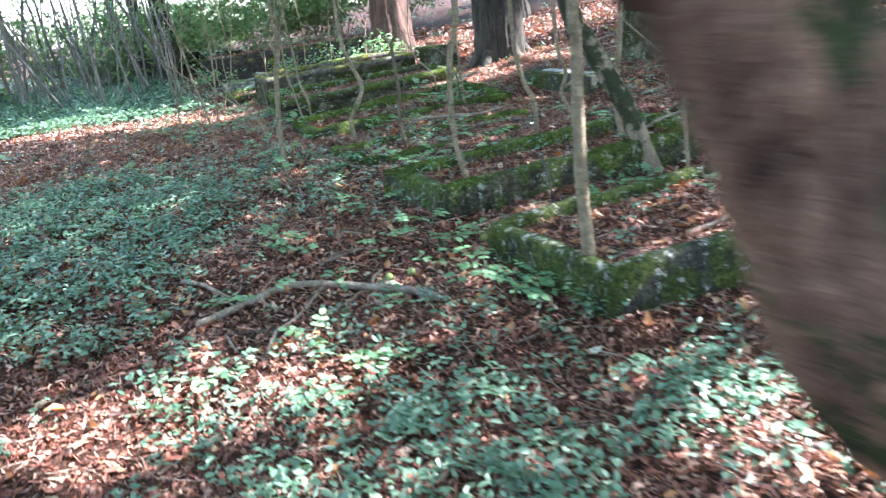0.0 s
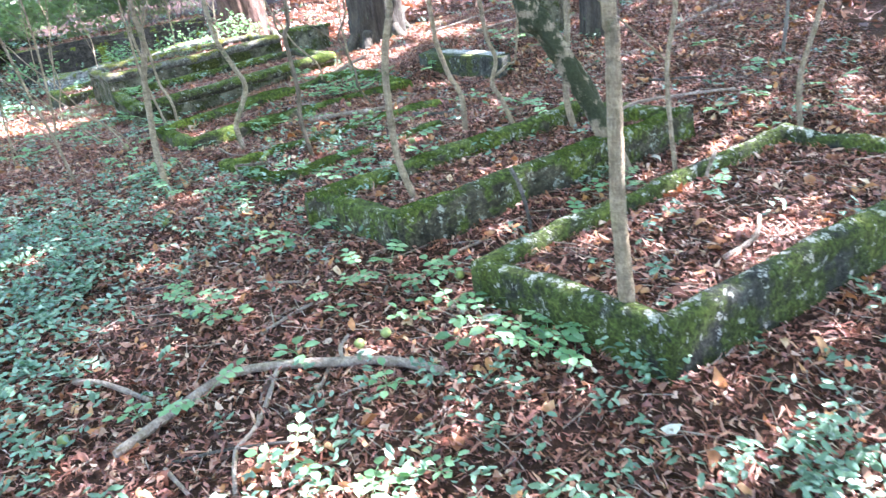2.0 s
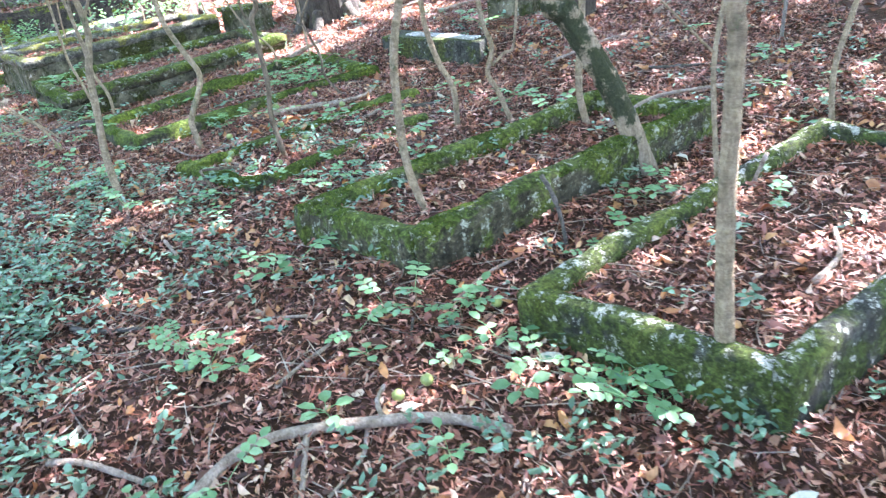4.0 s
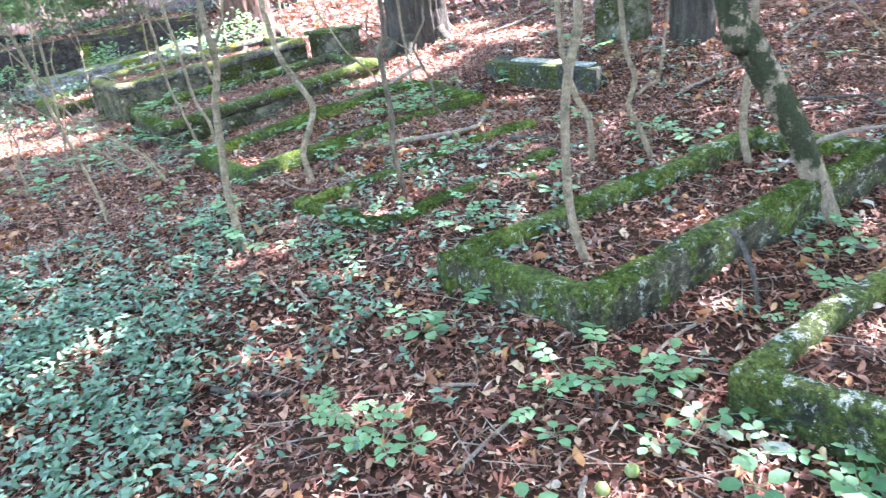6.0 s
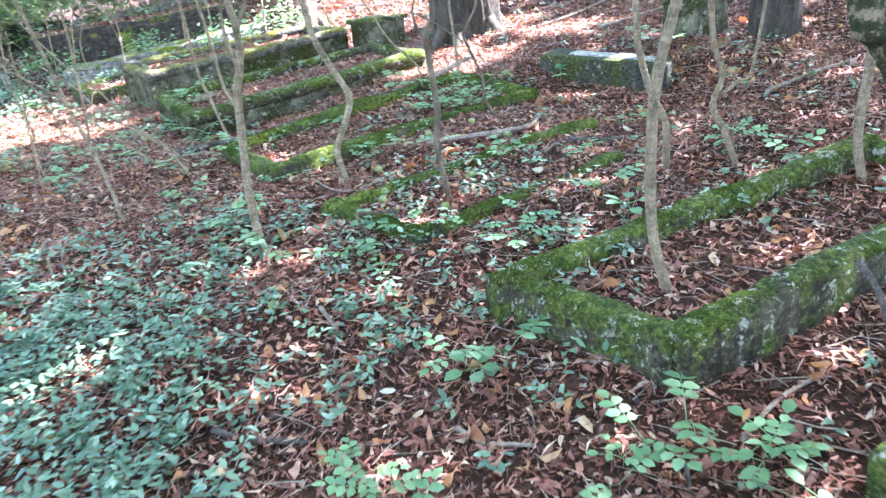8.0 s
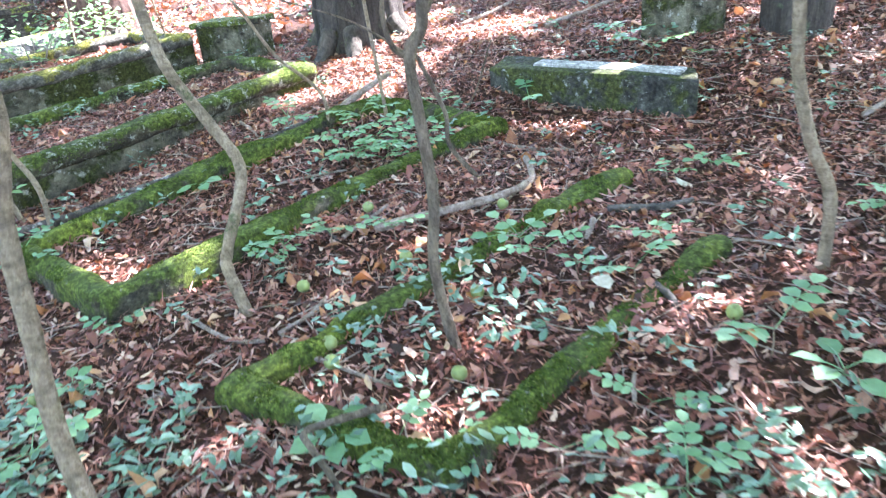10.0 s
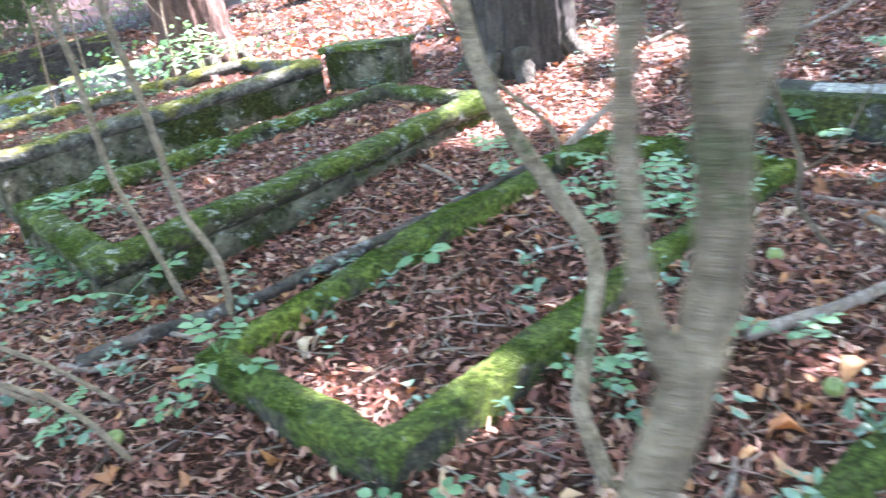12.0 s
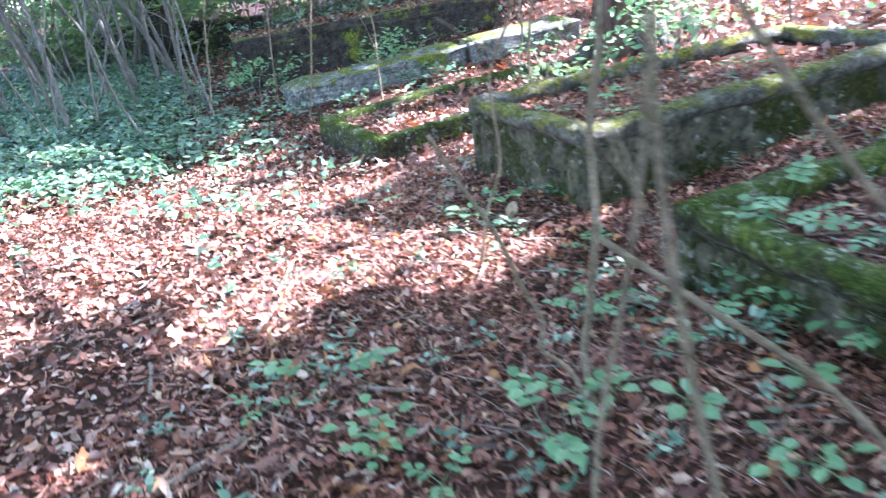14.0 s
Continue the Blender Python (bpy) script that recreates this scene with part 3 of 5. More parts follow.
# ---- trees ----
# sun spots on the floor: the unseen canopy is cut open above each
PATCHES = [(-6.8, 13.0, -0.3, 0.45), (-8.7, 13.3, -0.3, 0.6), (-4.6, 16.7, 0.3, 0.5), (-5.3, 10.7, -0.1, 0.35), (-6.3, 10.6, -0.2, 0.4), (-5.0, 15.2, 0.1, 0.5), (-4.3, 15.6, 0.2, 0.4), (-5.7, 14.5, 0.0, 0.35), (0.2, 10.4, 0.6, 0.35), (0.5, 11.8, 0.75, 0.4), (1.2, 10.9, 0.8, 0.3), (-0.9, 13.2, 0.7, 0.6), (-1.9, 14.2, 0.6, 0.5), (0.0, 3.22, -0.4, 0.27), (0.42, 3.38, -0.38, 0.2), (-0.5, 2.9, -0.4, 0.15), (2.2, 3.12, -0.36, 0.16), (-8.2, 12.5, -0.3, 0.9), (-2.75, 14.2, 0.3, 0.95), (-2.2, 12.6, 0.55, 0.35), (-7.3, 11.7, -0.3, 1.0), (-6.3, 11.3, -0.3, 0.75), (-8.0, 10.9, -0.3, 0.5), (-6.7, 10.1, -0.25, 0.4), (-7.3, 10.5, -0.3, 0.45), (-5.4, 11.2, -0.2, 0.4), (-5.7, 10.5, -0.25, 0.5), (-4.6, 10.4, -0.1, 0.45),
           (-5.3, 11.9, -0.1, 0.5), (-1.4, 16.6, 0.4, 1.9), (0.6, 18.0, 0.6, 2.0), (-1.5, 19.5, 0.4, 2.2), (-0.3, 15.0, 0.5, 0.9), (-2.4, 15.5, 1.0, 0.8), (-5.0, 9.9, -0.1, 0.2), (-3.9, 10.4, -0.1, 0.18), (-8.6, 11.2, -0.3, 0.5), (-0.98, 7.88, 0.15, 0.03), (-1.4, 8.05, 0.1, 0.08),
           (0.5, 6.4, 0.0, 0.06), (-0.62, 10.33, 0.4, 0.2), (1.2, 9.0, 0.4, 0.25), (-4.9, 13.3, 0.0, 0.3), (-3.3, 13.0, 0.6, 0.6), (0.3, 11.2, 0.7, 0.25)]
# three trees by the graves; the rest are added to carry shading leaves
TREES = [(-3.0, 15.5, 0.52, 12), (-0.06, 11.38, 0.40, 12), (2.4, 9.3, 0.21, 11), (8.0, 4.0, 0.3, 12), (-7.5, 3.0, 0.3, 12), (-13, 22.5, 0.35, 13),
         (6.0, 15.0, 0.3, 12), (1.5, -4.0, 0.3, 12), (-1.5, 22, 0.4, 13), (9, 10, 0.25, 12), (-15.5, 11, 0.3, 12)]


def canopy_points(n, box, size, seed, clumps):
    rng = np.random.default_rng(seed)
    m = n // clumps
    cx, cy, cz = rng.uniform(box[0], box[1], m), rng.uniform(box[2], box[3], m), rng.uniform(7.5, 10.5, m)
    k = rng.integers(0, m, n)
    p = np.stack([cx[k], cy[k], cz[k]], -1) + rng.normal(0, 1, (n, 3)) * (size, size, 0.3)
    for x, y, z, r in PATCHES:
        h = (p[:, 2] - z) / SUN.z
        d = np.hypot(p[:, 0] - SUN.x * h - x, p[:, 1] - SUN.y * h - y)
        a = np.arctan2(p[:, 1] - SUN.y * h - y, p[:, 0] - SUN.x * h - x)
        edge = r * (1 + 0.22 * np.sin(3 * a + 5 * x) + 0.18 * np.sin(5 * a + 7 * y) + 0.12 * np.sin(9 * a)) + 0.13
        p = p[(d > edge) | (rng.random(len(p)) < (0.07 if r > 0.4 else 0.0))]
    return p


# leaves added overhead out of view, thickest where the walk must lie in shade
CAN = np.concatenate([canopy_points(46000, (-26, 24, -10, 34), 0.65, 4, 25), canopy_points(13000, (-12, 2, 17, 31), 0.6, 6, 8), canopy_points(800, (3.2, 6.2, 10.8, 13.0), 0.5, 8, 6), canopy_points(29000, (1.0, 13.5, 3, 17.5), 0.6, 5, 6)])
SMALL = np.arange(len(CAN)) >= len(CAN) - len(canopy_points(29000, (1.0, 13.5, 3, 17.5), 0.6, 5, 6))
owner = np.argmin(np.stack([np.hypot(CAN[:, 0] - t[0], CAN[:, 1] - t[1]) for t in TREES]), 0)
for k, (x, y, r, h) in enumerate(TREES):
    z0 = float(slope(x, y)) - 0.25
    words = {0: "huge old tree with reddish flaking bark", 1: "thick dark tree with ridged bark and mossy foot", 2: "dark slender tree beside the grey headstone"}
    t = thing("tree", (x, y, z0), words.get(k, "added broadleaf tree that carries part of the shading canopy"), "tree", "large trees")
    lean = (0.3 * math.sin(k * 2.1) - 0.3, 0.3 * math.cos(k * 1.7))
    v, f = tube([(0, 0, 0), (0.02, 0, 0.5), (lean[0] * 0.2, lean[1] * 0.2, 2), (lean[0] * 0.6, lean[1] * 0.6, 5), (lean[0], lean[1], h - 2)], r, r * 0.4, 72, 0.03, k + 3, 0.8, 24, 0.16)
    part("trunk", mesh_from("trunk", v, f, REDBARK if k == 0 else TREEBARK), t)
    if k < 2:
        for j in range(7):
            a = 2 * math.pi * j / 7 + 0.4 * math.sin(j * 3 + k)
            out = [(r * q * math.cos(a + 0.12 * q), r * q * math.sin(a + 0.12 * q), 0) for q in (0.8, 1.05, 1.3, 1.7)]
            pts = [Vector((ox, oy, float(slope(x + ox, y + oy)) - z0 + up)) for (ox, oy, _), up in zip(out, (0.4 * r, 0.1 * r, -0.03, -0.15))]
            v, f = tube(pts, r * 0.2, r * 0.1, 12, 0.12, j + 40, ridge=0.2, per=7)
            part("root", mesh_from("root", v, f, ROOT), t, "mossy root running into the ground")
    mine = CAN[owner == k] - np.array((x, y, z0))
    part("crown", leaves_mesh("crown", mine, np.where(SMALL[owner == k], 0.23, 0.42), CANOPY, 0.45, 0.3, 60 + k, 1.3, plain=True), t, "unseen green crown for shade, with gaps cut to let sun through")
    rng = random.Random(k)
    for j in range(5):
        a = 2 * math.pi * (j + rng.random() * 0.6) / 5
        b0 = Vector((lean[0] * 0.7, lean[1] * 0.7, h * (0.42 + 0.06 * j)))
        e = b0 + Vector((math.cos(a) * 3.2, math.sin(a) * 3.2, 2.0))
        v, f = tube([b0, b0.lerp(e, 0.5) + Vector((0, 0, 0.25)), e], r * 0.13, r * 0.05, 7, 0.1, j)
        part("limb", mesh_from("limb", v, f, TREEBARK), t)


# ---- saplings ----
def sapling(points, r0, r1, label, material=SAPBARK, branches=(), seed=1, rise=1.6, ridge=0.0, sides=10, group="saplings among the graves"):
    """A thin young tree through the points; it goes on above the last of them."""
    p = [Vector(q) for q in points]
    p[0].z -= 0.06
    if rise:
        d = (p[-1] - p[-2]).normalized()
        d = (d + Vector((0, 0, 1.2))).normalized()
        p.append(p[-1] + d * rise * 0.5 + Vector((0.04 * math.sin(seed), 0.04 * math.cos(seed), 0)))
        p.append(p[-1] + d * rise * 0.5)
    at = tuple(p[0])
    t = thing("sapling", at, label, "sapling", group)
    v, f = tube(p, r0, r1, sides, 0.11, seed, 0.15 if r0 > r1 else 0.0, per=9, ridge=ridge or 0.1)
    part("stem", mesh_from("stem", local(v, at), f, material), t)
    branches = list(branches)
    if not branches and rise:
        q = random.Random(seed)
        for j in range(2):
            s0 = p[-2 - j].lerp(p[-1 - j], q.random())
            a = q.uniform(0, 6.28)
            e = s0 + Vector((0.3 * math.cos(a), 0.3 * math.sin(a), 0.3)) * (1 if r0 < 0.05 else 3)
            branches.append(([s0, s0.lerp(e, 0.5) + Vector((0, 0, 0.03)), e], r0 * 0.3, r0 * 0.15))
    for k, (pts, b0, b1) in enumerate(branches):
        v, f = tube(pts, b0, b1, 7, 0.15, seed + k + 5)
        part("branch", mesh_from("branch", local(v, at), f, material), t)
    return t


sapling([(1.675, 4.262, -0.03), (1.645, 4.25, 0.37), (1.64, 4.245, 0.77), (1.64, 4.245, 1.04), (1.63, 4.245, 1.21)], 0.03, 0.024, "straight smooth grey sapling growing in a grave bed", seed=2, rise=3)
sapling([(0.77, 5.72, 0.0), (0.68, 5.71, 0.28), (0.67, 5.71, 0.65), (0.69, 5.71, 0.88), (0.74, 5.72, 1.08), (0.75, 5.72, 1.21)], 0.021, 0.018, "pale ringed sapling rooted in a mossy grave", seed=4, rise=2.5)
sapling([(-1.107, 6.636, -0.1), (-1.135, 6.645, 0.24), (-1.115, 6.66, 0.54), (-1.096, 6.68, 0.781), (-1.066, 6.68, 0.89), (-1.037, 6.68, 1.0), (-1.039, 6.68, 1.11), (-1.052, 6.68, 1.214), (-1.047, 6.68, 1.29)], 0.024, 0.014,
        "grey forked sapling beside the buried grave", branches=[([(-1.068, 6.68, 0.915), (-1.086, 6.68, 0.974), (-1.096, 6.68, 1.054), (-1.097, 6.68, 1.131), (-1.082, 6.68, 1.218), (-1.071, 6.70, 1.29), (-1.06, 6.88, 1.86)], 0.0105, 0.006),
                                                                 ([(-1.038, 6.68, 1.07), (-1.01, 6.68, 1.127), (-0.978, 6.68, 1.184), (-0.961, 6.68, 1.23), (-0.948, 6.70, 1.27), (-0.88, 6.88, 1.84)], 0.0105, 0.006)], seed=6, rise=2)
sapling([(-0.777, 7.530, -0.097), (-0.861, 7.620, 0.168), (-0.853, 7.660, 0.258), (-0.766, 7.780, 0.493), (-0.843, 7.830, 0.668), (-0.950, 7.880, 0.877), (-0.994, 7.930, 1.093), (-1.014, 7.970, 1.290)], 0.022, 0.019, "crooked slim sapling with bare bark", seed=8, rise=2)
sapling([(-0.15, 7.13, 0.03), (-0.19, 7.13, 0.3), (-0.17, 7.13, 0.51), (-0.18, 7.13, 0.72), (-0.19, 7.13, 0.92), (-0.15, 7.13, 0.99), (-0.14, 7.12, 1.1), (-0.14, 7.12, 1.2)], 0.017, 0.016,
        "kinked brown sapling with a forked top", LEANBARK, branches=[([(-0.19, 7.13, 0.92), (-0.23, 7.14, 0.95), (-0.245, 7.14, 1.04), (-0.22, 7.14, 1.15)], 0.009, 0.005)], seed=10, rise=1.5)
sapling([(1.04, 7.05, 0.09), (1.04, 7.05, 0.34), (0.96, 7.06, 0.53), (0.9, 7.07, 0.76), (0.89, 7.07, 0.9)], 0.02, 0.016, "thin wavy sapling on the bank", seed=12, rise=1.8)
sapling([(1.42, 7.0, 0.1), (1.33, 7.01, 0.3), (1.27, 7.01, 0.43), (1.31, 7.01, 0.6), (1.25, 7.01, 0.84)], 0.018, 0.014, "twisted twin-stemmed sapling on the bank",
        branches=[([(1.3, 7.01, 0.48), (1.39, 7.0, 0.55), (1.45, 6.99, 0.6), (1.5, 6.98, 1.0)], 0.012, 0.008)], seed=14, rise=1.8)
sapling([(1.81, 6.42, 0.1), (1.73, 6.42, 0.35), (1.74, 6.42, 0.65), (1.76, 6.42, 0.94)], 0.022, 0.019, "pale sapling at the head of the mossy grave", seed=16, rise=2)
sapling([(2.02, 5.97, -0.02), (1.82, 5.98, 0.42), (1.66, 5.98, 0.72), (1.54, 5.98, 0.94), (1.46, 5.97, 1.1)], 0.058, 0.068, "leaning tree with a bare tan foot and mossy bark above", STRIPPED, seed=18, rise=4, ridge=0.22, sides=24)
sapling([(2.21, 5.56, 0.0), (2.16, 5.55, 0.41), (2.15, 5.55, 0.69), (2.19, 5.56, 0.93), (2.2, 5.56, 1.08)], 0.013, 0.011, "thin sapling with one long slanting twig",
        branches=[([(2.15, 5.55, 0.69), (1.91, 5.52, 0.93), (1.7, 5.5, 1.14), (1.4, 5.47, 1.45)], 0.006, 0.004)], seed=20, rise=1.5)
sapling([(3.07, 6.05, 0.07), (3.03, 6.04, 0.4), (3.1, 6.05, 0.7), (3.16, 6.05, 1.0)], 0.016, 0.013, "thin curved sapling on the bank", seed=22)
sapling([(-1.84, 8.76, 0.04), (-1.83, 8.76, 0.27), (-1.91, 8.77, 0.49), (-1.93, 8.77, 0.73), (-1.95, 8.77, 0.96), (-1.98, 8.77, 1.18)], 0.014, 0.011, "slim bent sapling beside the box grave", seed=24)
sapling([(-2.05, 9.03, 0.03), (-2.14, 9.04, 0.36), (-2.2, 9.05, 0.59), (-2.21, 9.05, 0.99), (-2.22, 9.05, 1.19)], 0.013, 0.011, "slim leaning sapling beside the box grave", seed=26)
sapling([(-2.2, 7.36, -0.1), (-2.25, 7.34, 0.3), (-2.322, 7.31, 0.70), (-2.378, 7.32, 0.97), (-2.407, 7.30, 1.19), (-2.45, 7.28, 1.5)], 0.0125, 0.010, "slim grey sapling standing on the leafy path", seed=28)
sapling([(-3.3, 9.0, -0.1), (-3.38, 9.25, 0.04), (-3.36, 9.28, 0.25), (-3.332, 9.27, 0.52), (-3.34, 9.32, 0.8), (-3.3, 9.27, 1.1)], 0.013, 0.010, "thin kinked sapling before the box graves", seed=30)
sapling([(-3.307, 9.098, -0.282), (-3.364, 9.095, -0.034), (-3.415, 9.091, 0.123), (-3.493, 9.081, 0.204), (-3.484, 9.083, 0.292), (-3.538, 9.074, 0.418), (-3.592, 9.064, 0.572), (-3.67, 9.046, 0.722), (-3.735, 9.028, 0.862)], 0.008, 0.006, "curved pale shoot bowing over the seedlings", seed=31, rise=0)
sapling([(2.33, 1.62, -0.36), (2.33, 1.59, 0.35), (2.228, 1.542, 0.75), (2.114, 1.506, 0.93), (2.052, 1.495, 1.08), (1.994, 1.475, 1.22), (1.88, 1.445, 1.5)], 0.075, 0.06, "stout leaning tree with reddish brown bark", TRUNKBARK, seed=32, rise=3, ridge=0.2, sides=30)

for pts, r0, r1, words, bare in (
        ([(-2.25, 8.45, -0.06), (-2.5, 8.42, 0.1), (-2.75, 8.42, 0.32), (-2.95, 8.40, 0.55), (-3.15, 8.36, 0.72), (-3.3, 8.35, 0.84)], 0.009, 0.006, "thin arching stem leaning over the path", 0),
        ([(-1.98, 8.02, -0.01), (-2.11, 8.0, 0.22), (-2.29, 7.98, 0.38), (-2.5, 7.95, 0.56), (-2.61, 7.94, 0.72), (-2.8, 7.9, 0.9)], 0.009, 0.006, "thin arching stem leaning over the path", 0),
        ([(-3.2, 8.14, -0.05), (-3.16, 8.14, 0.26), (-3.13, 8.15, 0.41), (-3.18, 8.15, 0.7)], 0.008, 0.006, "thin upright shoot among seedlings", 0.5),
        ([(-0.1, 9.26, 0.21), (-0.12, 9.26, 0.53), (-0.14, 9.27, 0.85), (-0.14, 9.27, 1.0)], 0.011, 0.009, "thin straight sapling behind the low grave", 1.2),
        ([(-0.46, 9.28, 0.18), (-0.44, 9.28, 0.41), (-0.65, 9.31, 0.65), (-0.77, 9.33, 0.87), (-0.87, 9.34, 1.08)], 0.01, 0.008, "thin bent sapling behind the low grave", 1)):
    sapling(pts, r0, r1, words, seed=int(abs(pts[0][0]) * 100), rise=bare)
sapling([(0.23, 8.3, 0.16), (0.09, 8.32, 0.3), (0.08, 8.32, 0.46), (0.0, 8.34, 0.68), (-0.02, 8.34, 0.77), (0.07, 8.33, 0.93), (0.08, 8.32, 1.04)], 0.011, 0.008, "crooked dark sapling with side twigs", LEANBARK,
        branches=[([(-0.03, 8.34, 0.71), (-0.26, 8.38, 0.88), (-0.54, 8.42, 1.0)], 0.006, 0.003), ([(0.09, 8.32, 0.42), (0.2, 8.3, 0.5), (0.3, 8.27, 0.75)], 0.005, 0.003)], seed=40, rise=0.8)

for k, pts in enumerate((
        [(-2.07, 8.33, 0.02), (-2.27, 8.33, 0.18), (-2.48, 8.33, 0.36), (-2.69, 8.33, 0.66), (-2.88, 8.33, 0.85), (-3.11, 8.33, 1.18), (-3.23, 8.33, 1.45)],
        [(-3.89, 10.26, -0.08), (-3.83, 10.26, 0.19), (-3.75, 10.26, 0.43), (-3.76, 10.26, 0.79), (-3.65, 10.26, 1.07), (-3.69, 10.26, 1.36)],
        [(-3.29, 8.4, -0.07), (-3.33, 8.4, 0.17), (-3.32, 8.4, 0.42), (-3.27, 8.4, 0.7)])):
    sapling(pts, 0.0075, 0.005, "thin twisting shoot in front of the box graves", seed=70 + k, rise=1.0 if k != 2 else 0.4)

# a thicket of thin stems on the flat ground beyond the path, and on the bank
trng = random.Random(12)


def thin_stem(x, y, label, group, tall, lean, r, mat_, way=None):
    z = float(floor_z(x, y))
    a = trng.uniform(0, 2 * math.pi) if way is None else trng.gauss(way, 1.7)
    dx, dy = lean * math.cos(a), lean * math.sin(a)
    pts = [(x, y, z)]
    for k in range(1, 5):
        u = k / 4
        pts.append((x + dx * u * tall + trng.uniform(-0.05, 0.05), y + dy * u * tall + trng.uniform(-0.05, 0.05), z + u * tall))
    br = []
    for j in range(trng.randint(1, 2)):
        p = Vector(pts[1 + j]).lerp(Vector(pts[2 + j]), trng.random())
        b = trng.uniform(0, 6.28)
        q = p + Vector((0.35 * math.cos(b), 0.35 * math.sin(b), trng.uniform(0.1, 0.5)))
        br.append(([p, p.lerp(q, 0.5) + Vector((0, 0, 0.04)), q], r * 0.45, r * 0.2))
    sapling(pts, r, r * 0.55, label, mat_, br, seed=trng.randint(0, 999), rise=0, group=group)


n = 0
while n < 125:
    x, y = trng.uniform(-17, -4.5), trng.uniform(9.5, 24)
    w = -0.6 * x + 0.8 * y
    s = 0.8 * x + 0.6 * y
    # clear of the path, of the graves and of the sunny glade
    if s > 3.0 or w < 12.2 or math.hypot(x + 8.5, y - 13.0) < 2.2 or math.hypot(x + 6.5, y - 11.6) < 2.6 or (s > 1.0 and w < 21 and trng.random() < 0.8):
        continue
    thin_stem(x, y, "thin leaning grey stem in the thicket", "thicket stems", trng.uniform(2.4, 4.0), trng.choice((0.05, 0.12, 0.2, 0.35, 0.5)), trng.choice((0.012, 0.018, 0.026, 0.04, 0.055)), THICKET, 3.6)
    n += 1
for _ in range(9):
    x, y = trng.uniform(-10.5, -7.7), trng.uniform(14.4, 17.0)
    thin_stem(x, y, "slender leaning stem at the edge of the ground cover", "thicket stems", trng.uniform(1.8, 3.2), trng.choice((0.15, 0.3, 0.45)), trng.uniform(0.012, 0.03), THICKET, 3.6)
for _ in range(30):
    x, y = trng.uniform(3.2, 9), trng.uniform(7, 16)
    thin_stem(x, y, "thin dark upright stem on the wooded bank", "stems on the bank", trng.uniform(2, 3.5), trng.choice((0.03, 0.08)), trng.uniform(0.012, 0.024), THICKET)
for x, y in ((-6.6, 14.9), (-5.8, 15.2), (-7.4, 15.9), (-8.2, 15.6), (-2.9, 13.6), (-3.9, 13.2), (-4.2, 14.8), (-1.9, 13.4)):
    thin_stem(x, y, "thin twisting stem beside the box graves", "stems by the box graves", trng.uniform(1.6, 2.6), trng.choice((0.08, 0.2, 0.3)), trng.uniform(0.009, 0.016), SAPBARK)


# ---- fallen wood ----
def fallen(name, pts, r0, r1, label, material=STICK, seed=1, forks=(), lift=0.0):
    line = []
    for p in pts:
        z = float(top_z(p[0], p[1])) + r0 * 0.7 + lift if len(p) == 2 else p[2]
        line.append((p[0], p[1], z))
    at = line[0]
    t = thing(name, at, label, "dead wood", "fallen wood")
    v, f = tube(line, r0, r1, 9, 0.25, seed, per=6)
    part("stick", mesh_from("stick", local(v, at), f, material), t)
    for k, (q, a, b) in enumerate(forks):
        l2 = [(p[0], p[1], float(top_z(p[0], p[1])) + a * 0.8 + (p[2] if len(p) > 2 else 0)) for p in q]
        v, f = tube(l2, a, b, 7, 0.25, seed + k + 2)
        part("side_twig", mesh_from("side_twig", local(v, at), f, material), t)
    return t


fallen("fallen_branch", [(-0.30, 3.86), (-0.18, 4.06), (0.05, 4.3), (0.49, 4.37), (0.72, 4.33), (0.92, 4.22)], 0.017, 0.023, "curved bleached branch lying on dead leaves", seed=3,
       forks=[([(0.25, 4.38), (0.18, 4.25), (0.2, 4.0)], 0.01, 0.006), ([(0.42, 4.36), (0.40, 4.2), (0.30, 4.05)], 0.009, 0.006), ([(0.49, 4.37), (0.46, 4.46, 0.03), (0.49, 4.53, 0.05)], 0.012, 0.008)], lift=0.02)
fallen("fallen_branch", [(-0.32, 7.9), (-0.04, 7.93), (0.23, 8.03), (0.39, 8.13), (0.44, 8.26), (0.49, 8.55)], 0.019, 0.014, "smooth pale branch with a hooked end", seed=5, lift=0.02)
fallen("log", [(-2.35, 8.62), (-2.1, 8.72), (-1.79, 8.8), (-1.3, 9.04), (-0.82, 9.25), (-0.45, 9.42), (-0.2, 9.53)], 0.029, 0.025, "blackened rotten log along a mossy kerb", LOGBARK, 7, lift=0.012)
fallen("fallen_branch", [(-0.36, 9.40, 0.30), (-0.2, 9.56, 0.35), (-0.02, 9.72, 0.40)], 0.022, 0.016, "bleached bare limb at the end of a log", STICK, 8)
fallen("stick", [(-2.42, 8.66), (-2.28, 8.58), (-2.1, 8.6)], 0.014, 0.009, "short yellowish stick under the log", STICK, 9, lift=0.01)
fallen("fallen_branch", [(1.85, 6.25, 0.2), (2.09, 6.25, 0.33), (2.4, 6.24, 0.36), (2.72, 6.2, 0.37)], 0.012, 0.008, "thin peeled stick across a mossy kerb", seed=9)
fallen("fallen_branch", [(1.30, 5.46, 0.24), (1.33, 5.39, 0.18), (1.36, 5.34, 0.06), (1.38, 5.32, -0.1)], 0.013, 0.009, "short dark stick leaning on a kerb", BLACKWOOD, 11)
fallen("fallen_branch", [(1.95, 5.75), (2.1, 5.62), (2.25, 5.45), (2.35, 5.38, 0.24)], 0.013, 0.01, "pale curved stick between two graves", seed=13)
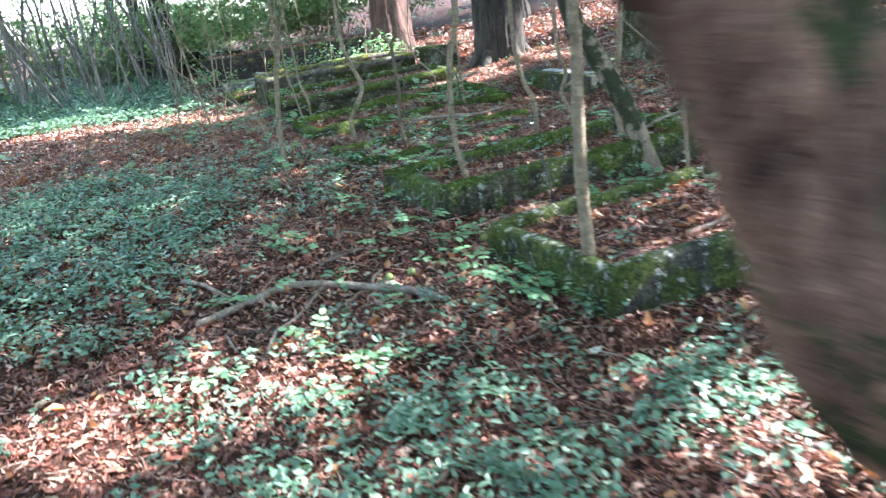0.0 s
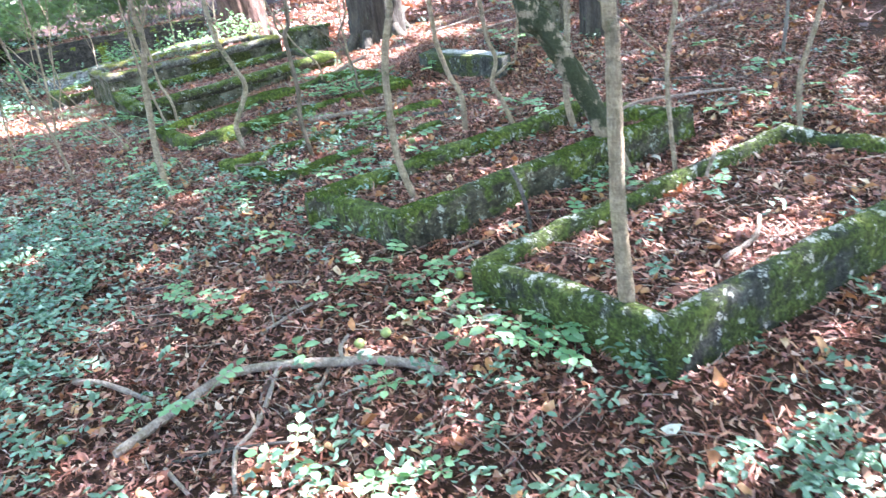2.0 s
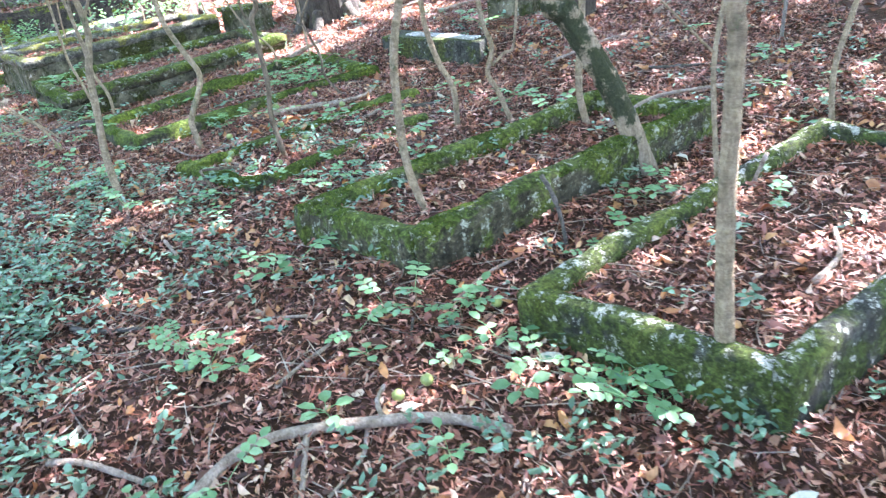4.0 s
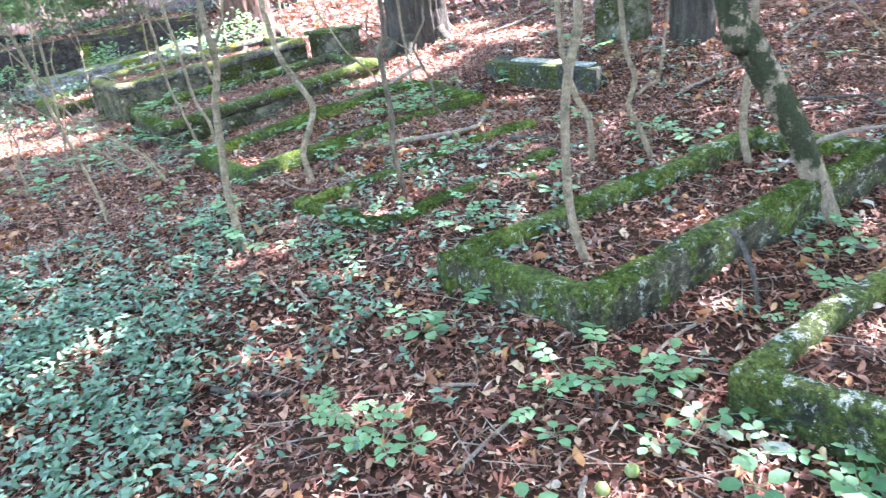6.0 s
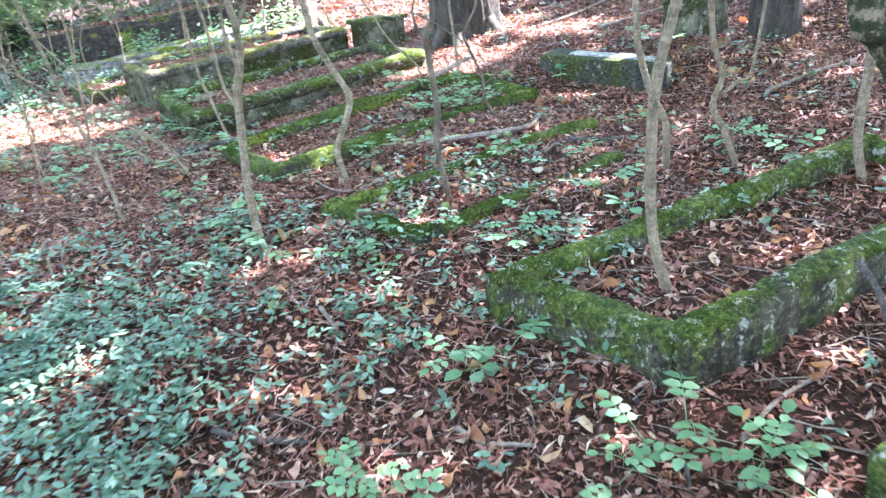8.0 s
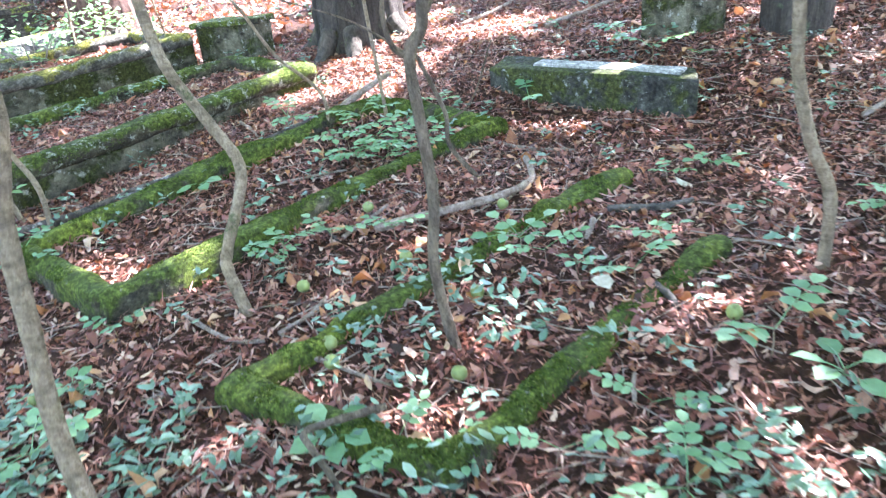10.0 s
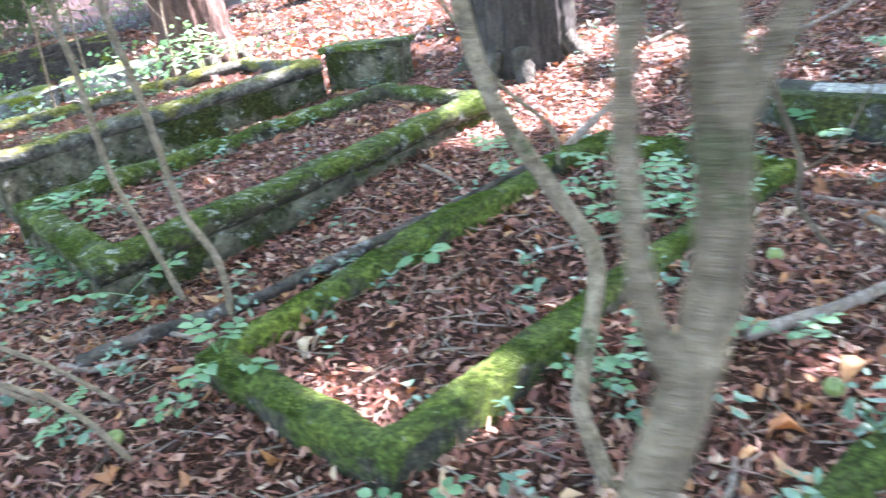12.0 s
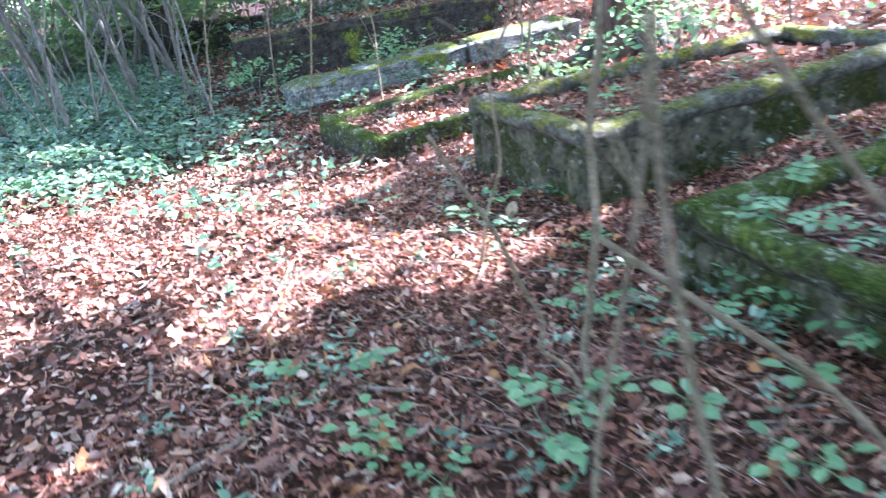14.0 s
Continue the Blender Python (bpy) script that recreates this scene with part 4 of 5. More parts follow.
fallen("fallen_branch", [(-0.405, 6.814, 0.07), (-0.5, 6.779, 0.085), (-0.614, 6.732, 0.1), (-0.602, 6.671, 0.09), (-0.566, 6.63, 0.03), (-0.529, 6.534, -0.02), (-0.543, 6.531, -0.08)], 0.011, 0.008, "hooked brown branch lying over a sunken mossy kerb", LEANBARK, 14)
fallen("fallen_branch", [(0.25, 9.05), (0.5, 8.75), (0.75, 8.55)], 0.012, 0.008, "thin stick before the headstone base", seed=15)
TWIGS_NEAR = [((0.21, 4.33), (0.21, 4.01), (0.16, 3.85), 0.011), ((0.16, 3.85), (0.19, 3.73), (0.23, 3.61), 0.01), ((-0.7, 4.35), (-0.56, 4.33), (-0.3, 4.2), 0.014), ((-0.07, 3.79), (0.14, 3.86), (0.42, 3.88), 0.007),
              ((-0.07, 3.76), (-0.01, 3.7), (0.06, 3.63), 0.009), ((0.81, 5.06), (0.97, 5.2), (1.13, 5.28), 0.009), ((2.13, 4.53), (2.3, 4.67), (2.39, 4.86), 0.013), ((-0.95, 5.26), (-0.81, 5.2), (-0.57, 5.13), 0.012),
              ((-0.42, 4.97), (-0.35, 4.95), (-0.29, 4.96), 0.012), ((-0.08, 5.17), (0.01, 5.09), (0.17, 5.06), 0.009), ((0.07, 4.61), (0.16, 4.72), (0.33, 4.89), 0.009), ((0.62, 4.98), (0.61, 4.91), (0.6, 4.84), 0.008)]
TWIGS_MIDDLE = [((-0.69, 5.98), (-0.64, 5.9), (-0.59, 5.82), 0.011), ((-0.71, 7.38), (-0.6, 7.45), (-0.54, 7.54), 0.009), ((-0.63, 7.24), (-0.49, 7.11), (-0.38, 7.01), 0.008), ((0.52, 7.14), (0.53, 7.07), (0.52, 7.0), 0.013),
                ((0.28, 6.76), (0.26, 6.72), (0.24, 6.67), 0.008), ((0.88, 7.33), (0.98, 7.22), (1.05, 7.11), 0.006), ((-0.45, 7.94), (-0.36, 8.01), (-0.24, 8.14), 0.01), ((-0.53, 8.11), (-0.5, 8.01), (-0.47, 7.92), 0.008),
                ((-1.05, 7.61), (-0.88, 7.41), (-0.76, 7.36), 0.009), ((0.51, 7.67), (0.47, 7.59), (0.43, 7.53), 0.012), ((-0.73, 8.67), (-0.57, 8.68), (-0.38, 8.69), 0.007), ((0.6, 7.75), (0.78, 7.71), (0.95, 7.72), 0.018)]
TWIGS_FAR = [((-0.98, 9.87), (-0.9, 9.66), (-0.85, 9.45), 0.01), ((-2.15, 8.81), (-2.04, 8.71), (-1.93, 8.61), 0.012), ((-4.57, 8.68), (-4.5, 8.82), (-4.43, 8.96), 0.011), ((-4.89, 9.09), (-4.84, 9.04), (-4.78, 8.99), 0.01),
             ((-5.06, 9.41), (-5.0, 9.32), (-4.95, 9.23), 0.009), ((-4.31, 9.36), (-4.26, 9.41), (-4.21, 9.46), 0.011), ((-4.15, 9.26), (-4.03, 9.24), (-3.92, 9.24), 0.009), ((-3.78, 8.92), (-3.7, 8.94), (-3.61, 8.95), 0.011),
             ((-4.72, 9.65), (-4.73, 9.87), (-4.77, 10.17), 0.011), ((-2.4, 6.8), (-2.2, 6.5), (-2.0, 6.3), 0.01), ((1.9, 8.0), (2.25, 8.12), (2.6, 8.3), 0.014), ((2.4, 7.4), (2.75, 7.33), (3.1, 7.2), 0.012),
             ((1.2, 10.4), (1.7, 10.6), (2.2, 10.9), 0.02), ((0.7, 11.0), (1.1, 11.3), (1.5, 11.7), 0.018), ((3.0, 8.8), (3.4, 9.15), (3.8, 9.4), 0.015)]
for k, (a, m, b, r) in enumerate(TWIGS_NEAR + TWIGS_MIDDLE + TWIGS_FAR):
    fallen("stick", [a, m, b], r, r * 0.75, "short dead stick lying in the leaf litter", BLACKWOOD if k % 4 == 3 else STICK, k + 20, lift=0.012)


# ---- fruit and pale dead leaves ----
def lathe(profile, sides=14):
    v = [(r * math.cos(2 * math.pi * k / sides), r * math.sin(2 * math.pi * k / sides), z) for r, z in profile for k in range(sides)]
    f = [(i * sides + k, i * sides + (k + 1) % sides, (i + 1) * sides + (k + 1) % sides, (i + 1) * sides + k) for i in range(len(profile) - 1) for k in range(sides)]
    return v, f


fv, ff = lathe([(0.001, 0.003), (0.012, 0.0), (0.021, 0.008), (0.025, 0.02), (0.024, 0.03), (0.017, 0.041), (0.008, 0.044), (0.002, 0.039)])
fruit_mesh = mesh_from("fruit", fv, ff, FRUIT)
sv, sf = tube([(0, 0, 0.038), (0.002, 0, 0.046), (0.006, 0, 0.054)], 0.0016, 0.0013, 6)
stalk_mesh = mesh_from("stalk", sv, sf, STICK)
first = None
for x, y in ((-0.23, 7.65), (-2.09, 8.12), (-0.53, 7.16), (-0.18, 6.97), (-0.02, 8.27), (-0.33, 8.16), (-0.03, 7.36), (-0.53, 7.25), (-0.62, 7.63), (0.21, 7.95), (-0.56, 3.97), (0.98, 4.98), (-1.44, 7.22),
             (0.55, 4.5), (0.66, 4.56), (0.65, 6.9), (-0.9, 6.0)):
    z = float(top_z(x, y)) + 0.012
    if first is None:
        first = thing("fallen_apple", (x, y, z), "small green windfall apple on dead leaves", "apple", "windfall apples")
        part("fruit", fruit_mesh, first)
        part("stalk", stalk_mesh, first)
    else:
        copy_thing(first, pose(x, y, z, 30 * math.sin(x * 9), 30 * math.cos(y * 7), x * 200))

PALELEAF = leaf_material("pale_dead_leaf", [(0.0, (0.5, 0.44, 0.33)), (1.0, (0.62, 0.57, 0.46))], 0.7, (0.4, 0.3, 0.15), 0.15)
for k, (x, y, s) in enumerate(((1.13, 4.57, 0.12), (0.57, 4.45, 0.1), (1.01, 4.68, 0.08), (1.72, 3.8, 0.11), (-0.33, 5.37, 0.08), (0.36, 7.2, 0.09), (-0.25, 7.37, 0.12), (-3.2, 9.9, 0.12), (1.0, 7.9, 0.07), (2.2, 6.0, 0.1))):
    me = leaves_mesh("fallen_leaf", np.array([(0, 0, 0.02)]), s, PALELEAF, 0.25, 0.9, 300 + k, 1.4)
    ob = new("fallen_leaf", me)
    ob.location = (x, y, float(top_z(x, y)) + 0.012)
    tagged(ob, "large pale curled dead leaf on the litter", "leaf", "pale fallen leaves")


# ---- leaf litter ----
def fuzzy(x, y, k):
    return 0.5 + 0.5 * np.sin(k * x + 1.3) * np.sin(k * 0.9 * y + 0.7 * k * x) + 0.25 * np.sin(k * 2.3 * x - k * 1.9 * y)


def litter(name, n, box, size, seed, keep=None, lift=0.024, tilt=0.42, plain=False, material=DEAD):
    x, y = spots(n, *box, seed, keep)
    rng = np.random.default_rng(seed + 1)
    z = top_z(x, y) + rng.uniform(0.0, lift, len(x))
    ob = new(name, leaves_mesh(name, np.stack([x, y, z], -1), size, material, tilt, 0.8, seed + 2, 0.95, 0.7, plain, 0.42, 0.085))
    return tagged(ob, "reddish brown curled dead leaves covering the ground", "leaf litter", kind="stuff")


def near_area(x, y):
    return ((x > -5) & (x < 4.2) & (y > 1.6) & (y < 12.2)) | ((x > -9.5) & (x <= -5) & (y > 6) & (y < 15))


litter("leaf_litter", 175000, (-5, 4.2, 1.6, 12.2), 0.03, 21)
litter("leaf_litter", 32000, (-9.5, -5, 6, 15), 0.042, 26)
# leaves coloured paler over the glade, as if bleached out by the sun
litter("leaf_litter", 22000, (-9.5, -3.6, 6, 15), 0.042, 28, lambda x, y, r: r.random(len(x)) < np.clip((-3.6 - x) / 1.6, 0, 1), 0.03, material=SUNLITLEAF)
litter("leaf_litter", 110000, (-15, 11, -2, 24), 0.08, 31, lambda x, y, r: ~near_area(x, y) & (r.random(len(x)) < np.clip(1.4 - np.hypot(x + 1, y - 9) / 22, 0.25, 1)), 0.03, plain=True)

# shredded strips of leaf and needle between the leaves
sx, sy = spots(150000, -5, 4.2, 1.6, 12.2, 61)
sz = top_z(sx, sy) + np.random.default_rng(62).uniform(0.004, 0.03, len(sx))
tagged(new("leaf_shreds", leaves_mesh("leaf_shreds", np.stack([sx, sy, sz], -1), 0.048, DEAD, 0.3, 0.8, 63, 0.24, 0.5, True, 0.4)), "thin shreds and stalks of dead leaf in the litter", "leaf litter", kind="stuff")

# whole leaves, tan and orange, lying curled on top
wx, wy = spots(5200, -5, 4.2, 1.6, 12.2, 65, lambda x, y, r: r.random(len(x)) < 0.35 + 0.65 * (fuzzy(x, y, 1.9) > 0.5))
wz = top_z(wx, wy) + np.random.default_rng(66).uniform(0.016, 0.034, len(wx))
tagged(new("whole_leaves", leaves_mesh("whole_leaves", np.stack([wx, wy, wz], -1), 0.058, WHOLE, 0.4, 1.3, 67, 0.95, 0.8, False, 0.3, 0.05)), "tan and orange whole dead leaves curled on the litter", "leaf litter", kind="stuff")

# small bits of twig in the litter
rng = np.random.default_rng(77)
tv, tf = [], []
tx, ty = rng.uniform(-5, 4, 5200), rng.uniform(1.8, 12, 5200)
tz = top_z(tx, ty) + rng.uniform(0.006, 0.024, 5200)
for x, y, z in zip(tx, ty, tz):
    a, l, r = rng.uniform(0, 6.28), rng.uniform(0.03, 0.13), rng.uniform(0.0012, 0.0035)
    d, q = Vector((math.cos(a), math.sin(a), rng.uniform(-0.15, 0.15))) * l, Vector((-math.sin(a), math.cos(a), 0)) * r
    c, u, bend = Vector((x, y, z)), Vector((0, 0, r * 1.5)), Vector((-math.sin(a), math.cos(a), 0)) * l * rng.uniform(-0.2, 0.2)
    b0 = len(tv)
    for p in (c - d, c + bend, c + d):
        tv += [tuple(p + q), tuple(p + u), tuple(p - q)]
    for s in (0, 3):
        tf += [(b0 + s, b0 + s + 3, b0 + s + 4, b0 + s + 1), (b0 + s + 1, b0 + s + 4, b0 + s + 5, b0 + s + 2)]
tagged(new("twig_litter", mesh_from("twig_litter", tv, tf, STICK)), "small broken twigs strewn over the litter", "twigs", kind="stuff")


# ---- green ground cover ----
def carpet(name, centres, per, size, spread, height, seed, label, material=GREEN, plain=False):
    """Low plants: whorls of small leaves round each centre."""
    rng = np.random.default_rng(seed)
    c = np.repeat(np.asarray(centres), per, 0)
    n = len(c)
    a = rng.uniform(0, 2 * np.pi, n)
    r = spread * np.sqrt(rng.random(n))
    h = height * rng.beta(2.2, 1.6, n)
    x, y = c[:, 0] + r * np.cos(a), c[:, 1] + r * np.sin(a)
    z = top_z(x, y) + 0.015 + h
    return tagged(new(name, leaves_mesh(name, np.stack([x, y, z], -1), size, material, 0.27, 0.3, seed + 1, 1.5 if plain else 1.0, 0.5, plain)), label, "ground cover", kind="stuff")


def blob(x, y, cx, cy, rx, ry, turn=0.0):
    c, s = math.cos(turn), math.sin(turn)
    u, v = (x - cx) * c + (y - cy) * s, -(x - cx) * s + (y - cy) * c
    d = (u / rx) ** 2 + (v / ry) ** 2
    return np.clip(1.5 - 1.2 * d, 0, 1)


def cover_near(x, y, r):
    d = 1.0 * blob(x, y, -2.1, 5.0, 1.35, 1.75, 0.35)
    d = np.maximum(d, 0.9 * blob(x, y, -1.15, 4.15, 0.6, 0.85, 0.4))
    d = np.maximum(d, 0.55 * blob(x, y, -1.6, 6.5, 1.2, 0.8) * fuzzy(x, y, 4))
    d = np.maximum(d, 0.9 * blob(x, y, 1.5, 3.1, 1.35, 0.55, 0.2) * np.clip(fuzzy(x, y, 3), 0.3, 1))
    d = np.maximum(d, 0.5 * blob(x, y, 0.5, 3.3, 0.9, 0.5) * fuzzy(x, y, 5))
    d = np.maximum(d, 0.32 * blob(x, y, 1.2, 3.95, 0.95, 0.4, 0.3) * fuzzy(x, y, 6))
    d = np.maximum(d, 0.30 * blob(x, y, -0.4, 6.0, 1.2, 0.9) * fuzzy(x, y, 6))
    d = np.maximum(d, 0.30 * blob(x, y, -0.3, 7.1, 0.9, 0.5, 0.6) * fuzzy(x, y, 7))
    d = np.maximum(d, 0.12 * blob(x, y, -3.3, 8.9, 1.4, 1.2) * fuzzy(x, y, 4))
    d = np.maximum(d, 0.05 * fuzzy(x, y, 2.5))
    return r.random(len(x)) < d


x, y = spots(24000, -5, 4, 1.6, 12, 41, cover_near)
carpet("ground_cover", np.stack([x, y], -1), 8, 0.043, 0.055, 0.10, 42, "low bluish green periwinkle-like ground cover")


def cover_far(x, y, r):
    w, s = -0.6 * x + 0.8 * y, 0.8 * x + 0.6 * y
    d = 0.9 * np.clip((w - 14.1) / 1.2, 0, 1) * np.clip((3.2 - s) / 1.2, 0, 1)
    d = np.maximum(d, 0.10 * fuzzy(x, y, 1.7))
    return (r.random(len(x)) < d) & ~((x > -5) & (y < 12.2))


x1, y1 = spots(12000, -26, 9, 3, 32, 51, cover_far)
x2, y2 = spots(15000, -17, -5, 10.5, 23, 53, cover_far)
x, y = np.concatenate([x1, x2]), np.concatenate([y1, y2])
carpet("ground_cover", np.stack([x, y], -1), 6, 0.085, 0.14, 0.2, 52, "green ground cover under the thicket", plain=True)


# ---- seedlings ----
def leaflet_mesh(name, size, bend):
    """One pointed leaflet along x, folded a little at its midrib."""
    verts = [(vx * size + size * 0.5, vy * size * 1.5, 0.35 * abs(vy) * size - bend * size * (vx + 0.5) ** 2) for vx, vy in LEAF_V]
    return mesh_from(name, verts, LEAF_F, SPRIG)


def compound_leaf(seed, pairs, size, length, parent):
    """A stalk along x with paired leaflets and one at the tip."""
    rng = random.Random(seed)
    verts, faces = tube([(0, 0, 0), (length * 0.5, 0, length * 0.12), (length, 0, length * 0.05)], 0.0016, 0.001, 5)
    leaf = part("leaf", mesh_from("leaf", verts, faces, SPRIG), parent)
    shared = [leaflet_mesh("leaflet", size, 0.12), leaflet_mesh("leaflet", size * 0.85, 0.22)]
    for k in range(pairs * 2 + 1):
        u = 0.45 + 0.5 * (k // 2) / max(1, pairs - 0.4)
        side = (1, -1)[k % 2] if k < pairs * 2 else 0
        ob = part("leaflet", shared[1 if k < 2 and pairs else 0], leaf)
        ob.matrix_local = pose(length * min(u, 1), 0, length * 0.1, rng.uniform(-12, 12), rng.uniform(-7, 7), side * (62 + rng.uniform(-10, 10)))
    return leaf


def seedling(seed, leaves, pairs, size, tall, label):
    rng = random.Random(seed)
    t = thing("seedling", (0, 0, 0), label, "seedling", "ash and maple seedlings")
    v, f = tube([(0, 0, -0.02), (0.006, 0.004, tall * 0.5), (0, 0, tall)], 0.0026, 0.0018, 6, seed=seed)
    part("stem", mesh_from("stem", v, f, SAPBARK), t)
    for k in range(leaves):
        ob = compound_leaf(seed * 10 + k, pairs, size, size * (1.1 + 0.75 * pairs), t)
        ob.matrix_local = pose(0, 0, tall * (0.98 - 0.06 * k), 0, rng.uniform(-16, -2), 360 * k / leaves + rng.uniform(-25, 25))
    return t


KINDS = [seedling(1, 3, 2, 0.047, 0.065, "young ash seedling with paired green leaflets"), seedling(2, 4, 3, 0.043, 0.09, "bushy ash seedling with many pale green leaflets"),
         seedling(3, 4, 1, 0.055, 0.055, "small seedling with a few broad green leaves"), seedling(4, 2, 3, 0.054, 0.085, "ash seedling with two long drooping leaves"),
         seedling(5, 5, 0, 0.07, 0.06, "seedling with a rosette of broad green leaves")]
NEAR = [(1.36, 4.3), (1.3, 4.22), (1.45, 4.24), (1.4, 4.38), (1.28, 4.34), (1.09, 4.53), (0.82, 4.91), (0.43, 4.97), (2.25, 5.07), (2.86, 5.82), (3.2, 7.11), (1.62, 5.19), (0.7, 4.15), (-0.02, 4.1), (-0.08, 4.74), (-0.09, 5.53), (1.36, 4.36), (0.89, 5.01), (0.5, 5.0), (-0.02, 5.45),
        (1.45, 5.2), (1.95, 5.7), (1.85, 5.6), (0.4, 4.86), (0.42, 4.72), (-0.19, 4.75), (-0.36, 4.93), (0.76, 4.64), (0.1, 5.47), (-1.34, 7.27), (-1.79, 7.41), (-0.31, 4.83), (0.95, 4.72), (0.63, 5.05), (1.0, 4.4), (0.41, 3.74)]
MIDDLE = [(0.2, 6.32), (0.19, 7.58), (0.65, 6.71), (0.74, 6.55), (-0.74, 7.9), (-0.26, 9.19), (-0.16, 8.81), (-0.4, 6.71), (-0.55, 6.79), (-0.24, 6.66), (1.47, 9.63), (1.17, 7.98), (-1.04, 6.48),
          (-0.81, 6.48), (-0.59, 6.41), (-1.34, 6.92), (-0.43, 6.26), (-0.02, 6.54), (-0.25, 8.87), (-0.31, 9.11), (-0.2, 8.61), (0.07, 9.08), (0.25, 7.46), (0.33, 7.35), (-0.25, 7.81), (-0.69, 7.89), (0.63, 7.41)]
FAR = [(1.52, 9.34), (1.74, 9.17), (-1.27, 7.55), (-2.25, 8.22), (-2.15, 8.85), (-2.24, 8.95), (-2.78, 9.18), (-3.41, 10.4), (-1.81, 8.3), (-1.92, 8.17), (-3.48, 8.94), (-3.29, 9.17),
       (-3.38, 8.33), (-3.1, 8.3), (-4.0, 8.94), (-4.23, 9.2), (-3.1, 9.08), (-3.41, 9.12), (-3.85, 10.9), (-2.83, 8.85), (-4.68, 11.23), (-4.05, 10.82), (-4.42, 9.07), (-3.37, 9.81), (-3.95, 8.86), (-3.0, 9.38), (-2.6, 9.5), (-2.8, 9.75), (-2.5, 9.35), (-3.2, 11.2), (-2.75, 9.6)]
srng = random.Random(9)
places = NEAR + MIDDLE + FAR
for _ in range(70):
    x, y = srng.uniform(-4.5, 4), srng.uniform(3.2, 12)
    if fuzzy(np.array(x), np.array(y), 2.2) > srng.uniform(0.3, 0.9):
        places.append((x, y))
for x, y in ((-0.2, 8.9), (-0.05, 8.75), (-0.35, 8.95), (-0.1, 9.0), (0.05, 8.85), (-0.3, 8.7), (-0.4, 8.8), (0.0, 8.6), (2.9, 6.1), (3.2, 6.3), (3.4, 6.0), (3.0, 6.6), (3.5, 6.6), (2.7, 6.4)):
    places.append((x, y))
places += [(-2.62, 9.62), (-2.7, 9.78), (-2.78, 9.9), (-2.55, 9.5), (-2.6, 9.85), (-2.45, 9.7), (-2.85, 9.95), (-2.5, 9.4), (-2.66, 9.98), (-3.55, 11.05), (-3.6, 11.3), (-3.3, 11.4)]
for k, (x, y) in enumerate(places):
    kind = KINDS[k % 5]
    s = srng.uniform(0.75, 1.3)
    m = pose(x, y, float(top_z(x, y)), srng.uniform(-8, 8), srng.uniform(-8, 8), srng.uniform(0, 360)) @ Matrix.Diagonal((s, s, s, 1))
    if k < 5:
        kind.matrix_basis = m
    else:
        c = copy_thing(kind, m)
        c.matrix_basis = m


# ---- shrubs and the wood behind ----
def shrub(x, y, rx, rz, n, size, label, seed, lift=0.3, material=SPRIG):
    z = float(floor_z(x, y))
    t = thing("shrub", (x, y, z), label, "shrub", "undergrowth shrubs")
    rng = np.random.default_rng(seed)
    for k in range(6):
        a = k * 1.05 + seed
        e = Vector((rx * 0.8 * math.cos(a), rx * 0.8 * math.sin(a), lift + rz * 1.2))
        v, f = tube([(0, 0, -0.05), e * 0.5 + Vector((0, 0, 0.1)), e], 0.009, 0.004, 6, seed=seed + k)
        part("stem", mesh_from("stem", v, f, THICKET), t)
    c = rng.normal(0, 1, (max(6, n // 14), 3)) * (rx * 0.5, rx * 0.5, rz * 0.5) + (0, 0, lift + rz)
    p = c[rng.integers(0, len(c), n)] + rng.normal(0, 1, (n, 3)) * (0.10, 0.10, 0.05) * max(1, rx)
    p[:, 2] = np.maximum(p[:, 2], 0.05)
    part("foliage", leaves_mesh("foliage", p, size, material, 0.4, 0.25, seed, 1.2, 0.3, size > 0.15), t)
    return t


